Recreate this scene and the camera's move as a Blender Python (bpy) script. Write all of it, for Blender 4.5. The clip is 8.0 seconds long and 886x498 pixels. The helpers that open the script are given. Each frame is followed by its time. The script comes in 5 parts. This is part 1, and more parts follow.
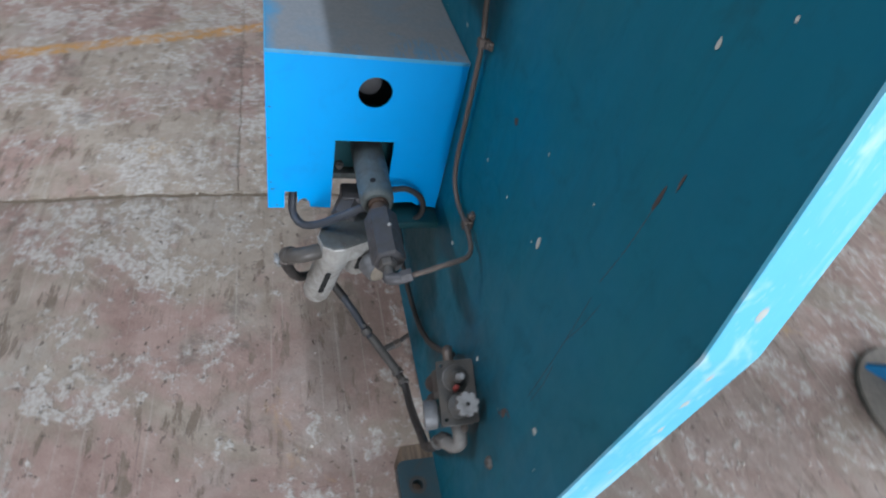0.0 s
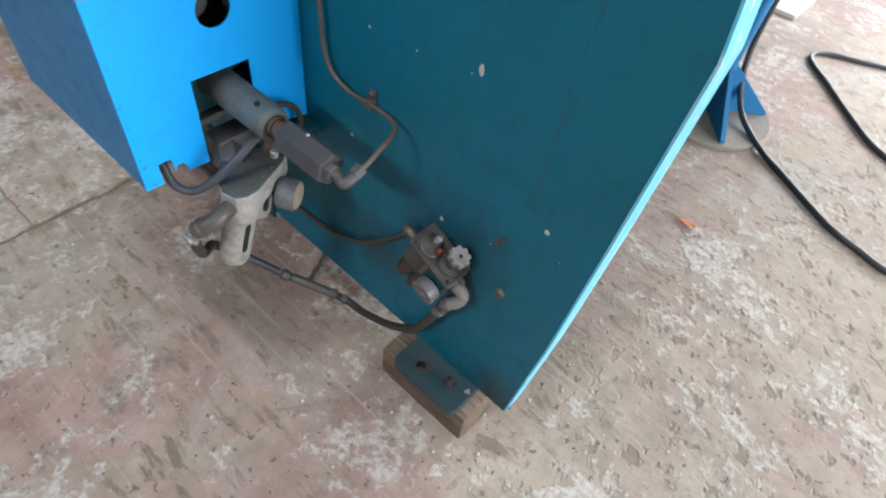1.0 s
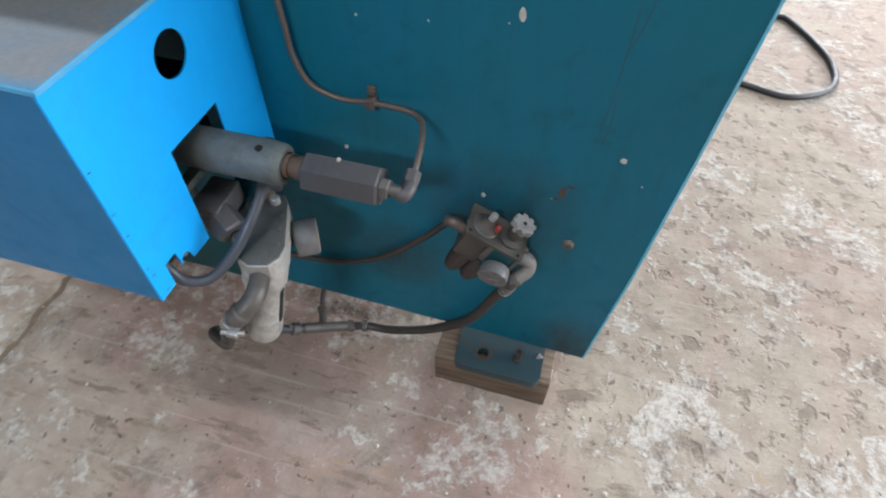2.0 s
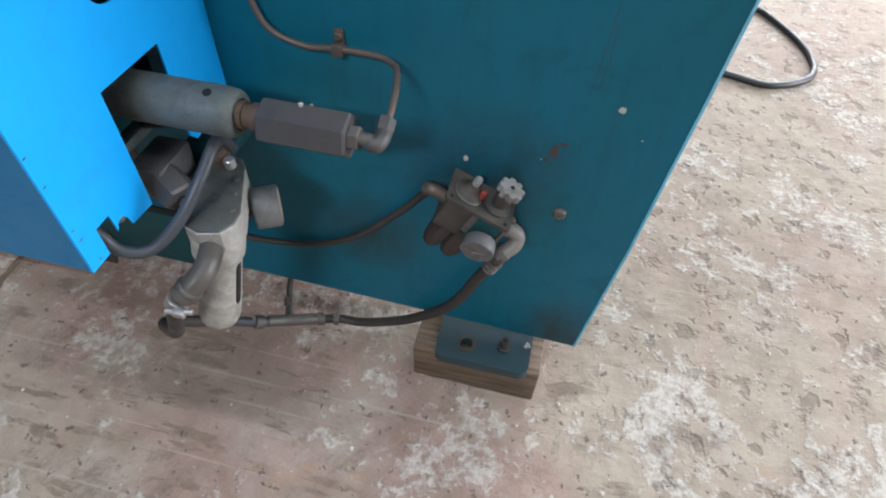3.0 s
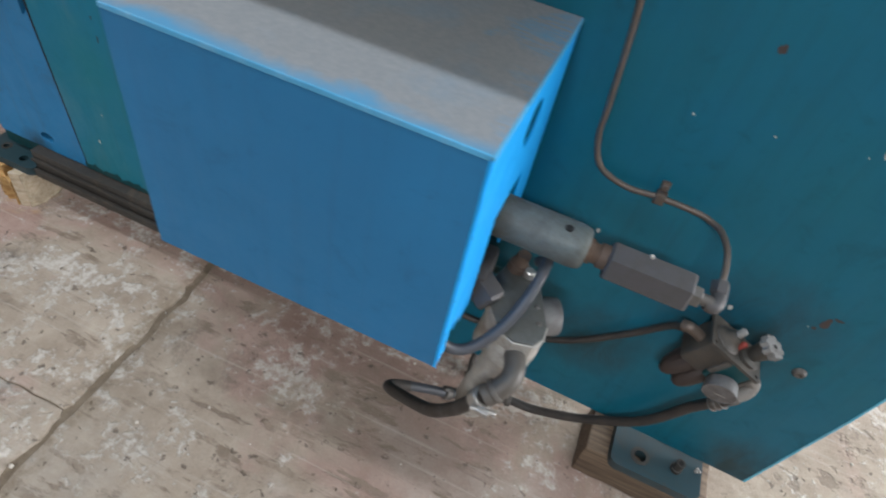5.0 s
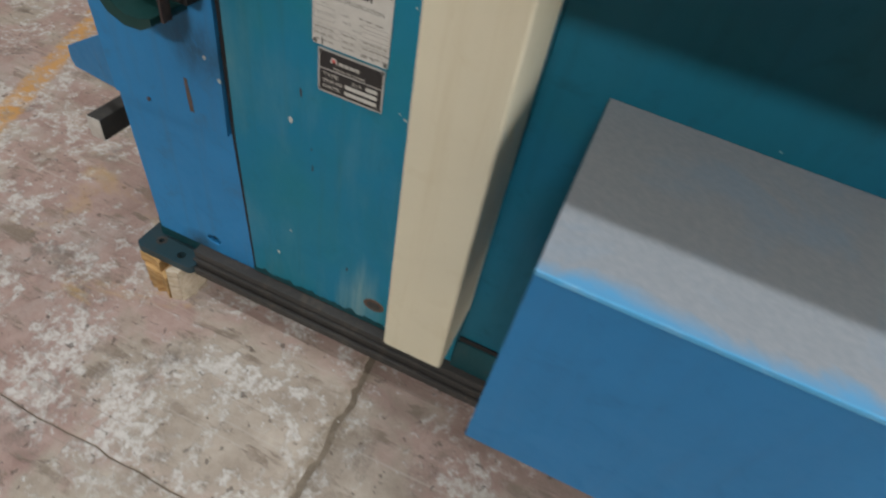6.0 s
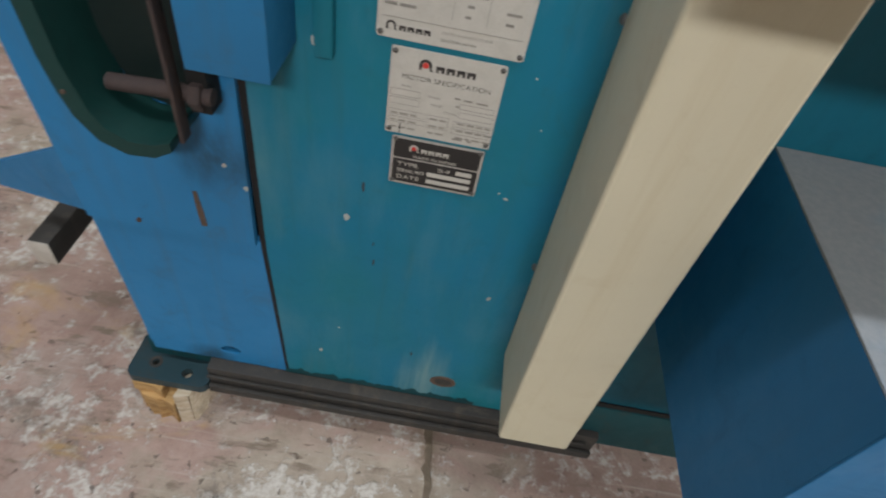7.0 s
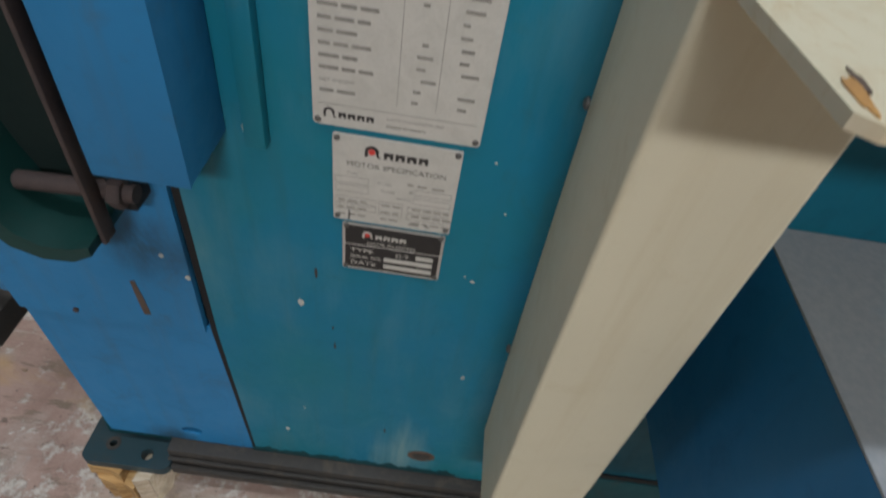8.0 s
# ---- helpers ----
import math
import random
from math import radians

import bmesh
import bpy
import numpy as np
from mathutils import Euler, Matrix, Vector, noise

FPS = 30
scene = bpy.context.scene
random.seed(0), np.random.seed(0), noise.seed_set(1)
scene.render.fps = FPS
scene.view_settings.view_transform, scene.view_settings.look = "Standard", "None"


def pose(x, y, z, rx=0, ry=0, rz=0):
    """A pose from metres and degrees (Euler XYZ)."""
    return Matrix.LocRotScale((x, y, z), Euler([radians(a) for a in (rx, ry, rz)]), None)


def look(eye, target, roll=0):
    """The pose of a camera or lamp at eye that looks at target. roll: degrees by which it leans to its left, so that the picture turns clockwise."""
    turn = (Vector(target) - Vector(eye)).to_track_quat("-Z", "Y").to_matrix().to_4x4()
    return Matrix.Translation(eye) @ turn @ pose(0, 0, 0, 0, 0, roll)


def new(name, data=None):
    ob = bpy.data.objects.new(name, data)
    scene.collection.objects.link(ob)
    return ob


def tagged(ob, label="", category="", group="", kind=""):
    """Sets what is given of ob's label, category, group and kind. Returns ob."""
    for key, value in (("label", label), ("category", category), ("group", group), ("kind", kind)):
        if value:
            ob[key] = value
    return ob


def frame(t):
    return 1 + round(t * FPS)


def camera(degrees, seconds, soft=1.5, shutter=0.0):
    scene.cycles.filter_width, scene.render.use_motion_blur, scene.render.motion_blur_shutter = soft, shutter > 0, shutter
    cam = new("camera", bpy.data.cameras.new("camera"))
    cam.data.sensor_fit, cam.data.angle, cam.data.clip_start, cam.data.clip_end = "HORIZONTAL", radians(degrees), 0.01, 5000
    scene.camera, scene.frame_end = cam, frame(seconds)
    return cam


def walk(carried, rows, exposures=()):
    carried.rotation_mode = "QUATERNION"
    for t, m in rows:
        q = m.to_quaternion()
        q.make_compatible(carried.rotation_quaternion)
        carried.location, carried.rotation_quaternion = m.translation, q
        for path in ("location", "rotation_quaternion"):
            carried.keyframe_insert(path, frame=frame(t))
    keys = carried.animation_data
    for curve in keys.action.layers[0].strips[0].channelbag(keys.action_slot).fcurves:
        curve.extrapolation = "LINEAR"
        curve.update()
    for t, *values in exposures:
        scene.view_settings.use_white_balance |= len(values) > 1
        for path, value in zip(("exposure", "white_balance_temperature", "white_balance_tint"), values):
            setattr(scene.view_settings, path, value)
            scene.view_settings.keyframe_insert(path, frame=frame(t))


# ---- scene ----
cam = camera(75.0, 8.0, 2.0, 0.3)
PATH = [
    (0, (0.396, -0.264, 1.078), (-0.916, 0.304, -0.321), 15.6),
    (0.5, (0.381, -0.425, 1.038), (-0.662, 0.488, -0.404), 8.8),
    (1, (0.328, -0.461, 1.022), (-0.416, 0.621, -0.486), 9.9),
    (1.5, (0.201, -0.455, 0.993), (-0.337, 0.661, -0.577), 6.2),
    (2, (0.088, -0.526, 0.964), (-0.242, 0.709, -0.574), 1.3),
    (2.2, (0.077, -0.528, 0.939), (-0.144, 0.754, -0.58), 4.5),
    (3.3, (0.083, -0.512, 0.863), (-0.185, 0.784, -0.637), 3.1),
    (3.5, (0.066, -0.508, 0.873), (-0.188, 0.77, -0.644), 4.9),
    (4, (0.042, -0.495, 0.907), (-0.363, 0.791, -0.57), 5.6),
    (4.2, (0.014, -0.511, 0.922), (-0.475, 0.759, -0.544), 5.7),
    (5.3, (-0.352, -0.608, 0.961), (-0.615, 0.773, -0.461), 16.2),
    (5.5, (-0.431, -0.622, 0.988), (-0.671, 0.739, -0.457), 16.9),
    (6, (-0.617, -0.556, 1.005), (-0.94, 0.786, -0.442), 13.6),
    (6.5, (-0.789, -0.468, 0.991), (-1.063, 0.847, -0.491), 10.5),
    (7, (-0.902, -0.449, 0.986), (-0.858, 0.906, -0.485), 12.0),
    (7.5, (-0.901, -0.409, 0.976), (-0.701, 0.883, -0.537), 14.1),
    (8, (-0.883, -0.358, 0.998), (-0.823, 1.034, -0.437), 10.3),
]
walk(cam, [(t, look(eye, target, roll)) for t, eye, target, roll in PATH],
     exposures=((0, -0.40, 5600, 10), (0.5, -0.12, 5950, 10), (4.2, -0.08, 5950, 10), (5.5, -0.03, 6250, 10), (7.2, -0.06, 6250, 10), (8, -0.26, 6150, 10)))

# ---- world and light ----
world = bpy.data.worlds.new("world")
scene.world = world
world.use_nodes = True
wn = world.node_tree
sky = wn.nodes.new("ShaderNodeTexSky")
sky.sky_type = "NISHITA"
sky.sun_disc = False
sky.sun_elevation = radians(42)
sky.sun_rotation = radians(120)
wn.links.new(sky.outputs[0], wn.nodes["Background"].inputs[0])
wn.nodes["Background"].inputs[1].default_value = 0.08


def window_light(name, eye, target, width, height, watts, colour):
    data = bpy.data.lights.new(name, "AREA")
    data.shape, data.size, data.size_y, data.energy, data.color = "RECTANGLE", width, height, watts, colour
    ob = new(name, data)
    ob.matrix_world = look(eye, target)
    return ob


window_light("door_light", (4.75, 0.9, 1.5), (0, 0.3, 0.5), 3.4, 2.6, 430, (1.0, 0.98, 0.95))
window_light("yard_door_light", (1.3, 4.75, 1.6), (0.7, 1.8, 0), 3.2, 2.6, 400, (1.0, 0.98, 0.95))
window_light("high_window_light", (-0.45, -4.75, 4.0), (-0.6, 0, 0.6), 1.5, 0.36, 168, (1.0, 0.98, 0.96))
window_light("roof_light", (-0.9, -0.9, 4.5), (-0.9, -0.9, 0), 5.0, 0.18, 125, (0.95, 0.98, 1.0))


# ---- materials ----
def srgb(r, g, b):
    f = lambda c: c / 12.92 if c <= 0.04045 else ((c + 0.055) / 1.055) ** 2.4
    return (f(r / 255), f(g / 255), f(b / 255), 1)


class Nodes:
    """A small builder for one node material, with places in world metres."""

    def __init__(self, name, rough=0.5, metal=0.0, spec=0.5):
        self.m = bpy.data.materials.new(name)
        self.m.use_nodes = True
        self.t = self.m.node_tree
        self.b = self.t.nodes["Principled BSDF"]
        self.b.inputs["Roughness"].default_value = rough
        self.b.inputs["Metallic"].default_value = metal
        self.b.inputs["Specular IOR Level"].default_value = spec
        self.place = self.t.nodes.new("ShaderNodeNewGeometry").outputs["Position"]

    def at(self, scale, turn=0.0):
        n = self.t.nodes.new("ShaderNodeMapping")
        n.inputs["Scale"].default_value = scale
        n.inputs["Rotation"].default_value = (0, 0, radians(turn))
        self.t.links.new(self.place, n.inputs["Vector"])
        return n.outputs[0]

    def noise(self, scale, detail=4.0, rough=0.55, where=None, warp=0.0):
        n = self.t.nodes.new("ShaderNodeTexNoise")
        n.inputs["Scale"].default_value = scale
        n.inputs["Detail"].default_value = detail
        n.inputs["Roughness"].default_value = rough
        n.inputs["Distortion"].default_value = warp
        self.t.links.new(where or self.place, n.inputs["Vector"])
        return n.outputs["Fac"]

    def cells(self, scale, where=None):
        n = self.t.nodes.new("ShaderNodeTexVoronoi")
        n.inputs["Scale"].default_value = scale
        self.t.links.new(where or self.place, n.inputs["Vector"])
        return n.outputs["Distance"]

    def step(self, fac, low, high, a=0.0, b=1.0):
        n = self.t.nodes.new("ShaderNodeMapRange")
        n.inputs["From Min"].default_value, n.inputs["From Max"].default_value = low, high
        n.inputs["To Min"].default_value, n.inputs["To Max"].default_value = a, b
        self.t.links.new(fac, n.inputs["Value"])
        return n.outputs[0]

    def times(self, a, b, op="MULTIPLY"):
        n = self.t.nodes.new("ShaderNodeMath")
        n.operation = op
        for i, v in enumerate((a, b)):
            if isinstance(v, (int, float)):
                n.inputs[i].default_value = v
            else:
                self.t.links.new(v, n.inputs[i])
        return n.outputs[0]

    def mix(self, fac, a, b):
        n = self.t.nodes.new("ShaderNodeMix")
        n.data_type = "RGBA"
        for key, v in ((0, fac), (6, a), (7, b)):
            if isinstance(v, (int, float, tuple)):
                n.inputs[key].default_value = v
            else:
                self.t.links.new(v, n.inputs[key])
        return n.outputs[2]

    def axis(self, i):
        n = self.t.nodes.new("ShaderNodeSeparateXYZ")
        self.t.links.new(self.place, n.inputs[0])
        return n.outputs[i]

    def colour(self, out):
        self.t.links.new(out, self.b.inputs["Base Color"])

    def rough(self, out):
        self.t.links.new(out, self.b.inputs["Roughness"])

    def bump(self, out, height=0.001, strength=0.6):
        n = self.t.nodes.new("ShaderNodeBump")
        n.inputs["Distance"].default_value = height
        n.inputs["Strength"].default_value = strength
        self.t.links.new(out, n.inputs["Height"])
        self.t.links.new(n.outputs[0], self.b.inputs["Normal"])


def dirty_paint(name, base, dirt, rough=0.42, amount=0.35, streak=0.25, dark=0.7, other=None, smear=None, spot=None, dark_patches=()):
    n = Nodes(name, rough, spec=0.32)
    broad = n.noise(3.5, 5, 0.6, warp=0.4)
    fine = n.noise(160, 3, 0.6)
    deep = other or tuple(c * dark for c in base[:3]) + (1,)
    c = n.mix(n.step(broad, 0.3, 0.7), base, deep)
    run = n.noise(1, 5, 0.6, n.at((55, 55, 3.5)))
    c = n.mix(n.step(run, 0.52, 0.8, 0, streak), c, dirt)
    blot = n.noise(22, 6, 0.7, warp=0.6)
    c = n.mix(n.step(blot, 0.56, 0.75, 0, amount), c, dirt)
    c = n.mix(n.step(fine, 0.62, 0.8, 0, amount * 0.6), c, dirt)
    if smear:
        wipe = n.times(n.noise(1, 6, 0.7, n.at((24, 24, 6))), n.noise(4.2, 3, 0.5, n.at((1, 1, 1), 25)))
        c = n.mix(n.step(wipe, 0.22, 0.42, 0, 0.3), c, smear)
    if spot:
        far_x = n.step(n.times(n.times(n.axis(0), spot[0], "SUBTRACT"), 0, "MAXIMUM"), 0, spot[2], 1, 0)
        near_x = n.step(n.times(n.times(n.axis(0), spot[0], "SUBTRACT"), 0, "MINIMUM"), 0, -spot[2], 1, 0)
        far_z = n.step(n.times(n.times(n.axis(2), spot[1], "SUBTRACT"), 0, "MAXIMUM"), 0, spot[3], 1, 0)
        wipe = n.times(n.noise(1, 6, 0.7, n.at((60, 60, 5))), n.times(n.times(far_x, near_x), far_z))
        c = n.mix(n.step(wipe, 0.2, 0.55, 0, 0.75), c, smear)
    # ragged dark patches: greasy soot round fittings and worn ends, one below the guard
    for x, z, reach in dark_patches:
        dx, dz = n.times(n.axis(0), x, "SUBTRACT"), n.times(n.axis(2), z, "SUBTRACT")
        far = n.times(n.times(n.times(dx, dx), n.times(dz, dz), "ADD"), 0.5, "POWER")
        near = n.times(n.step(far, 0.0, reach, 1, 0), n.times(n.noise(14, 6, 0.72, n.at((1.6, 1.6, 0.8)), 0.5), 1.9))
        c = n.mix(n.step(near, 0.25, 0.95, 0, 0.85), c, (0.016, 0.030, 0.030, 1))
    n.colour(c)
    n.rough(n.step(blot, 0.3, 0.75, rough, rough + 0.25))
    n.bump(n.noise(75, 3, 0.5), 0.0006, 0.25)
    return n.m


TEAL = dirty_paint("teal_enamel", (0.003, 0.108, 0.182, 1), (0.006, 0.05, 0.062, 1), 0.42, 0.5, 0.3, 0.8, (0.004, 0.108, 0.150, 1), (0.004, 0.065, 0.085, 1), dark_patches=((0.03, 0.40, 0.17), (0.16, 0.13, 0.13), (-0.12, 0.27, 0.12)))
TEAL_OLD = dirty_paint("weathered_teal_enamel", (0.004, 0.155, 0.280, 1), (0.028, 0.125, 0.15, 1), 0.45, 0.42, 0.5, 0.75, (0.008, 0.155, 0.195, 1), (0.17, 0.29, 0.30, 1), (-0.875, 0.215, 0.085, 0.17))
TEAL_DARK = dirty_paint("dark_teal_enamel", (0.006, 0.06, 0.07, 1), (0.06, 0.06, 0.05, 1), 0.5, 0.5, 0.3)
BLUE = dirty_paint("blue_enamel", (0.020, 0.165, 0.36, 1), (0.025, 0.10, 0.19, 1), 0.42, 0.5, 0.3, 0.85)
# lit copy of the box blue: door light put into the colour
BLUE_LIT = dirty_paint("lit_blue_enamel", (0.016, 0.375, 0.90, 1), (0.02, 0.24, 0.64, 1), 0.4, 0.3, 0.12, 0.88)
BLUE_COVER = dirty_paint("faded_blue_enamel", (0.024, 0.195, 0.42, 1), (0.06, 0.13, 0.19, 1), 0.42, 0.55, 0.45, 0.82, dark_patches=((-1.14, 0.575, 0.075), (-1.21, 0.15, 0.06)))
# plate edge kept paler than the plate: side daylight put into the colour
EDGE_LIT = dirty_paint("lit_edge_enamel", (0.12, 0.45, 0.62, 1), (0.6, 0.66, 0.68, 1), 0.45, 0.75, 0.5, 0.85)
CREAM = dirty_paint("cream_enamel", (0.625, 0.57, 0.415, 1), (0.44, 0.35, 0.19, 1), 0.4, 0.22, 0.3, 0.88)
CREAM_STAINED = dirty_paint("amber_stained_cream_enamel", (0.60, 0.53, 0.38, 1), (0.40, 0.25, 0.09, 1), 0.45, 0.75, 0.3, 0.85)
# guard green taken near black: the shade of its inside is in the colour
SHADE_GREEN = dirty_paint("shaded_green_enamel", (0.008, 0.018, 0.016, 1), (0.02, 0.02, 0.016, 1), 0.5, 0.4, 0.2)
FOOT_OILY = dirty_paint("oily_blue_grey_enamel", (0.030, 0.054, 0.066, 1), (0.055, 0.043, 0.034, 1), 0.35, 0.9, 0.3, 0.6, (0.014, 0.040, 0.048, 1))
GREEN = dirty_paint("dark_green_enamel", (0.006, 0.042, 0.037, 1), (0.02, 0.035, 0.03, 1), 0.45, 0.4, 0.2)
STEEL_DIRTY = dirty_paint("oily_grey_steel", (0.046, 0.043, 0.039, 1), (0.105, 0.084, 0.062, 1), 0.45, 0.75, 0.4)


def dusty_top():
    n = Nodes("blue_enamel_under_grey_dust", 0.75)
    broad = n.noise(7, 6, 0.65, warp=0.5)
    fine = n.noise(190, 4, 0.6)
    dust = n.mix(n.step(fine, 0.35, 0.7), (0.202, 0.220, 0.236, 1), (0.238, 0.253, 0.266, 1))
    front = n.step(n.times(n.axis(1), n.times(broad, 0.10), "SUBTRACT"), -0.318, -0.295)
    end = n.step(n.times(n.axis(0), n.times(broad, 0.42), "ADD"), -0.095, -0.025, 1, 0)
    scratch = n.noise(1, 5, 0.7, n.at((26, 150, 26), 38), 0.3)
    end = n.times(end, n.step(scratch, 0.44, 0.56), "MAXIMUM")
    cover = n.times(n.times(front, end), n.step(broad, 0.25, 0.45, 0.75, 1.0))
    n.colour(n.mix(cover, (0.075, 0.255, 0.44, 1), dust))
    n.bump(fine, 0.0006, 0.25)
    return n.m


DUSTY = dusty_top()


def metal(name, base, rough, dust, metallic=0.8, amount=0.5):
    n = Nodes(name, rough, metallic)
    blot = n.noise(45, 6, 0.65, warp=0.4)
    fine = n.noise(420, 3, 0.6)
    c = n.mix(n.step(blot, 0.42, 0.66, 0, amount), base, dust)
    c = n.mix(n.step(fine, 0.5, 0.75, 0, amount * 0.7), c, dust)
    n.colour(c)
    n.rough(n.step(blot, 0.35, 0.7, rough, min(0.95, rough + 0.35)))
    n.t.links.new(n.step(blot, 0.42, 0.66, metallic, metallic * (1 - amount)), n.b.inputs["Metallic"])
    n.bump(n.noise(260, 4, 0.6), 0.0004, 0.4)
    return n.m


GREY_CAST = metal("grey_painted_casting", (0.112, 0.132, 0.128, 1), 0.45, (0.066, 0.062, 0.053, 1), 0.2, 0.65)
HEAD_CAST = metal("oily_grey_casting", (0.085, 0.090, 0.084, 1), 0.42, (0.050, 0.046, 0.040, 1), 0.25, 0.6)
DISC_DUST = metal("dust_covered_steel_disc", (0.24, 0.21, 0.175, 1), 0.8, (0.17, 0.145, 0.12, 1), 0.0, 0.6)
OILY_CAST = metal("oily_brown_casting", (0.070, 0.062, 0.054, 1), 0.42, (0.115, 0.104, 0.092, 1), 0.2, 0.5)
HEX_STEEL = metal("dull_dark_steel", (0.082, 0.079, 0.082, 1), 0.42, (0.060, 0.055, 0.050, 1), 0.4, 0.5)
CLAMP_STEEL = metal("dulled_clamp_steel", (0.36, 0.35, 0.33, 1), 0.35, (0.16, 0.14, 0.12, 1), 0.8, 0.5)
BRIGHT_STEEL = metal("bright_zinc_steel", (0.6, 0.59, 0.56, 1), 0.3, (0.3, 0.27, 0.22, 1), 0.9, 0.4)
DULL_STEEL = metal("dusty_zinc_steel", (0.135, 0.128, 0.120, 1), 0.42, (0.075, 0.066, 0.056, 1), 0.6, 0.6)
COPPER = metal("oxidised_copper_tube", (0.125, 0.098, 0.080, 1), 0.42, (0.075, 0.066, 0.058, 1), 0.5, 0.6)
ALU = metal("dusty_cast_aluminium", (0.42, 0.41, 0.38, 1), 0.4, (0.17, 0.15, 0.125, 1), 0.4, 0.6)
BROWN_BOWL = metal("dirty_brown_plastic", (0.022, 0.014, 0.012, 1), 0.35, (0.05, 0.038, 0.032, 1), 0.0, 0.5)
GRIME = metal("grimy_grey_plastic", (0.036, 0.034, 0.030, 1), 0.45, (0.080, 0.066, 0.052, 1), 0.0, 0.75)
PALE_PLASTIC = metal("dusty_pale_plastic", (0.215, 0.212, 0.205, 1), 0.5, (0.085, 0.076, 0.068, 1), 0.0, 0.65)
GAUGE_CASE = metal("grimy_grey_gauge_case", (0.150, 0.152, 0.155, 1), 0.4, (0.070, 0.062, 0.056, 1), 0.3, 0.65)
ELBOW_GREY = metal("dusty_grey_elbow_plastic", (0.165, 0.155, 0.142, 1), 0.45, (0.080, 0.070, 0.060, 1), 0.0, 0.65)
RED = metal("dusty_red_plastic", (0.3, 0.03, 0.02, 1), 0.45, (0.10, 0.05, 0.04, 1), 0.0, 0.6)
RUBBER = metal("dusty_black_rubber", (0.022, 0.020, 0.019, 1), 0.45, (0.070, 0.058, 0.048, 1), 0.0, 0.5)
HOSE_GREY = metal("grey_pvc_hose", (0.042, 0.048, 0.06, 1), 0.38, (0.065, 0.062, 0.06, 1), 0.0, 0.35)
CABLE = metal("black_cable_sheath", (0.018, 0.019, 0.022, 1), 0.3, (0.05, 0.05, 0.05, 1), 0.0, 0.25)
# near-black for hollows and gaps: their shade is put into the colour
BLACK = metal("black_hollow_shade", (0.006, 0.006, 0.006, 1), 0.8, (0.015, 0.013, 0.011, 1), 0.0, 0.4)
ORANGE_RUST = metal("orange_rust", (0.42, 0.22, 0.06, 1), 0.8, (0.26, 0.13, 0.05, 1), 0.0, 0.6)
RUST = metal("rusty_brown_steel", (0.11, 0.072, 0.050, 1), 0.7, (0.060, 0.044, 0.036, 1), 0.1, 0.6)
PLATE_WHITE = metal("yellowed_white_nameplate", (0.52, 0.495, 0.44, 1), 0.35, (0.38, 0.355, 0.305, 1), 0.1, 0.4)
PLATE_BLACK = metal("black_nameplate_print", (0.014, 0.012, 0.012, 1), 0.4, (0.04, 0.035, 0.03, 1), 0.0, 0.3)
PRINT = metal("faded_grey_print", (0.21, 0.195, 0.17, 1), 0.5, (0.36, 0.33, 0.285, 1), 0.0, 0.6)
PRINT_GREY = metal("grey_print", (0.085, 0.078, 0.068, 1), 0.5, (0.19, 0.175, 0.15, 1), 0.0, 0.4)
PRINT_DARK = metal("black_print", (0.03, 0.026, 0.024, 1), 0.5, (0.06, 0.05, 0.05, 1), 0.0, 0.3)
PRINT_RED = metal("red_print", (0.55, 0.04, 0.03, 1), 0.45, (0.4, 0.06, 0.05, 1), 0.0, 0.3)
GAUGE_FACE = metal("dusty_dial_glass", (0.36, 0.30, 0.23, 1), 0.3, (0.22, 0.175, 0.13, 1), 0.0, 0.6)
CHIP = metal("bare_filler_paint_chip", (0.42, 0.43, 0.39, 1), 0.6, (0.28, 0.27, 0.24, 1), 0.0, 0.5)
SCRATCH = metal("brown_scratch_rust", (0.045, 0.032, 0.03, 1), 0.8, (0.09, 0.06, 0.05, 1), 0.0, 0.5)
LEAF = metal("dry_orange_leaf", (0.5, 0.2, 0.08, 1), 0.7, (0.3, 0.12, 0.05, 1), 0.0, 0.5)
PLASTER = metal("grey_wall_plaster", (0.15, 0.145, 0.135, 1), 0.85, (0.11, 0.105, 0.095, 1), 0.0, 0.5)
CRUMB = metal("pale_concrete_crumb", (0.5, 0.46, 0.4, 1), 0.9, (0.35, 0.3, 0.25, 1), 0.0, 0.5)


def timber(name, pale, dark, turn=0.0):
    n = Nodes(name, 0.8)
    grain = n.noise(1, 6, 0.65, n.at((9, 160, 160), turn))
    wide = n.noise(1, 3, 0.5, n.at((3, 45, 45), turn))
    c = n.mix(n.step(grain, 0.35, 0.68), pale, dark)
    c = n.mix(n.step(wide, 0.5, 0.7, 0, 0.6), c, tuple(v * 0.5 for v in dark[:3]) + (1,))
    n.colour(c)
    n.bump(grain, 0.0015, 0.6)
    return n.m


OLD_WOOD = timber("weathered_brown_timber", (0.185, 0.135, 0.09, 1), (0.075, 0.05, 0.034, 1))
PALE_WOOD = timber("fresh_yellow_timber", (0.58, 0.38, 0.16, 1), (0.36, 0.19, 0.06, 1), 25)
CUT_WOOD = timber("pale_sawn_timber", (0.58, 0.50, 0.38, 1), (0.42, 0.33, 0.22, 1), 80)


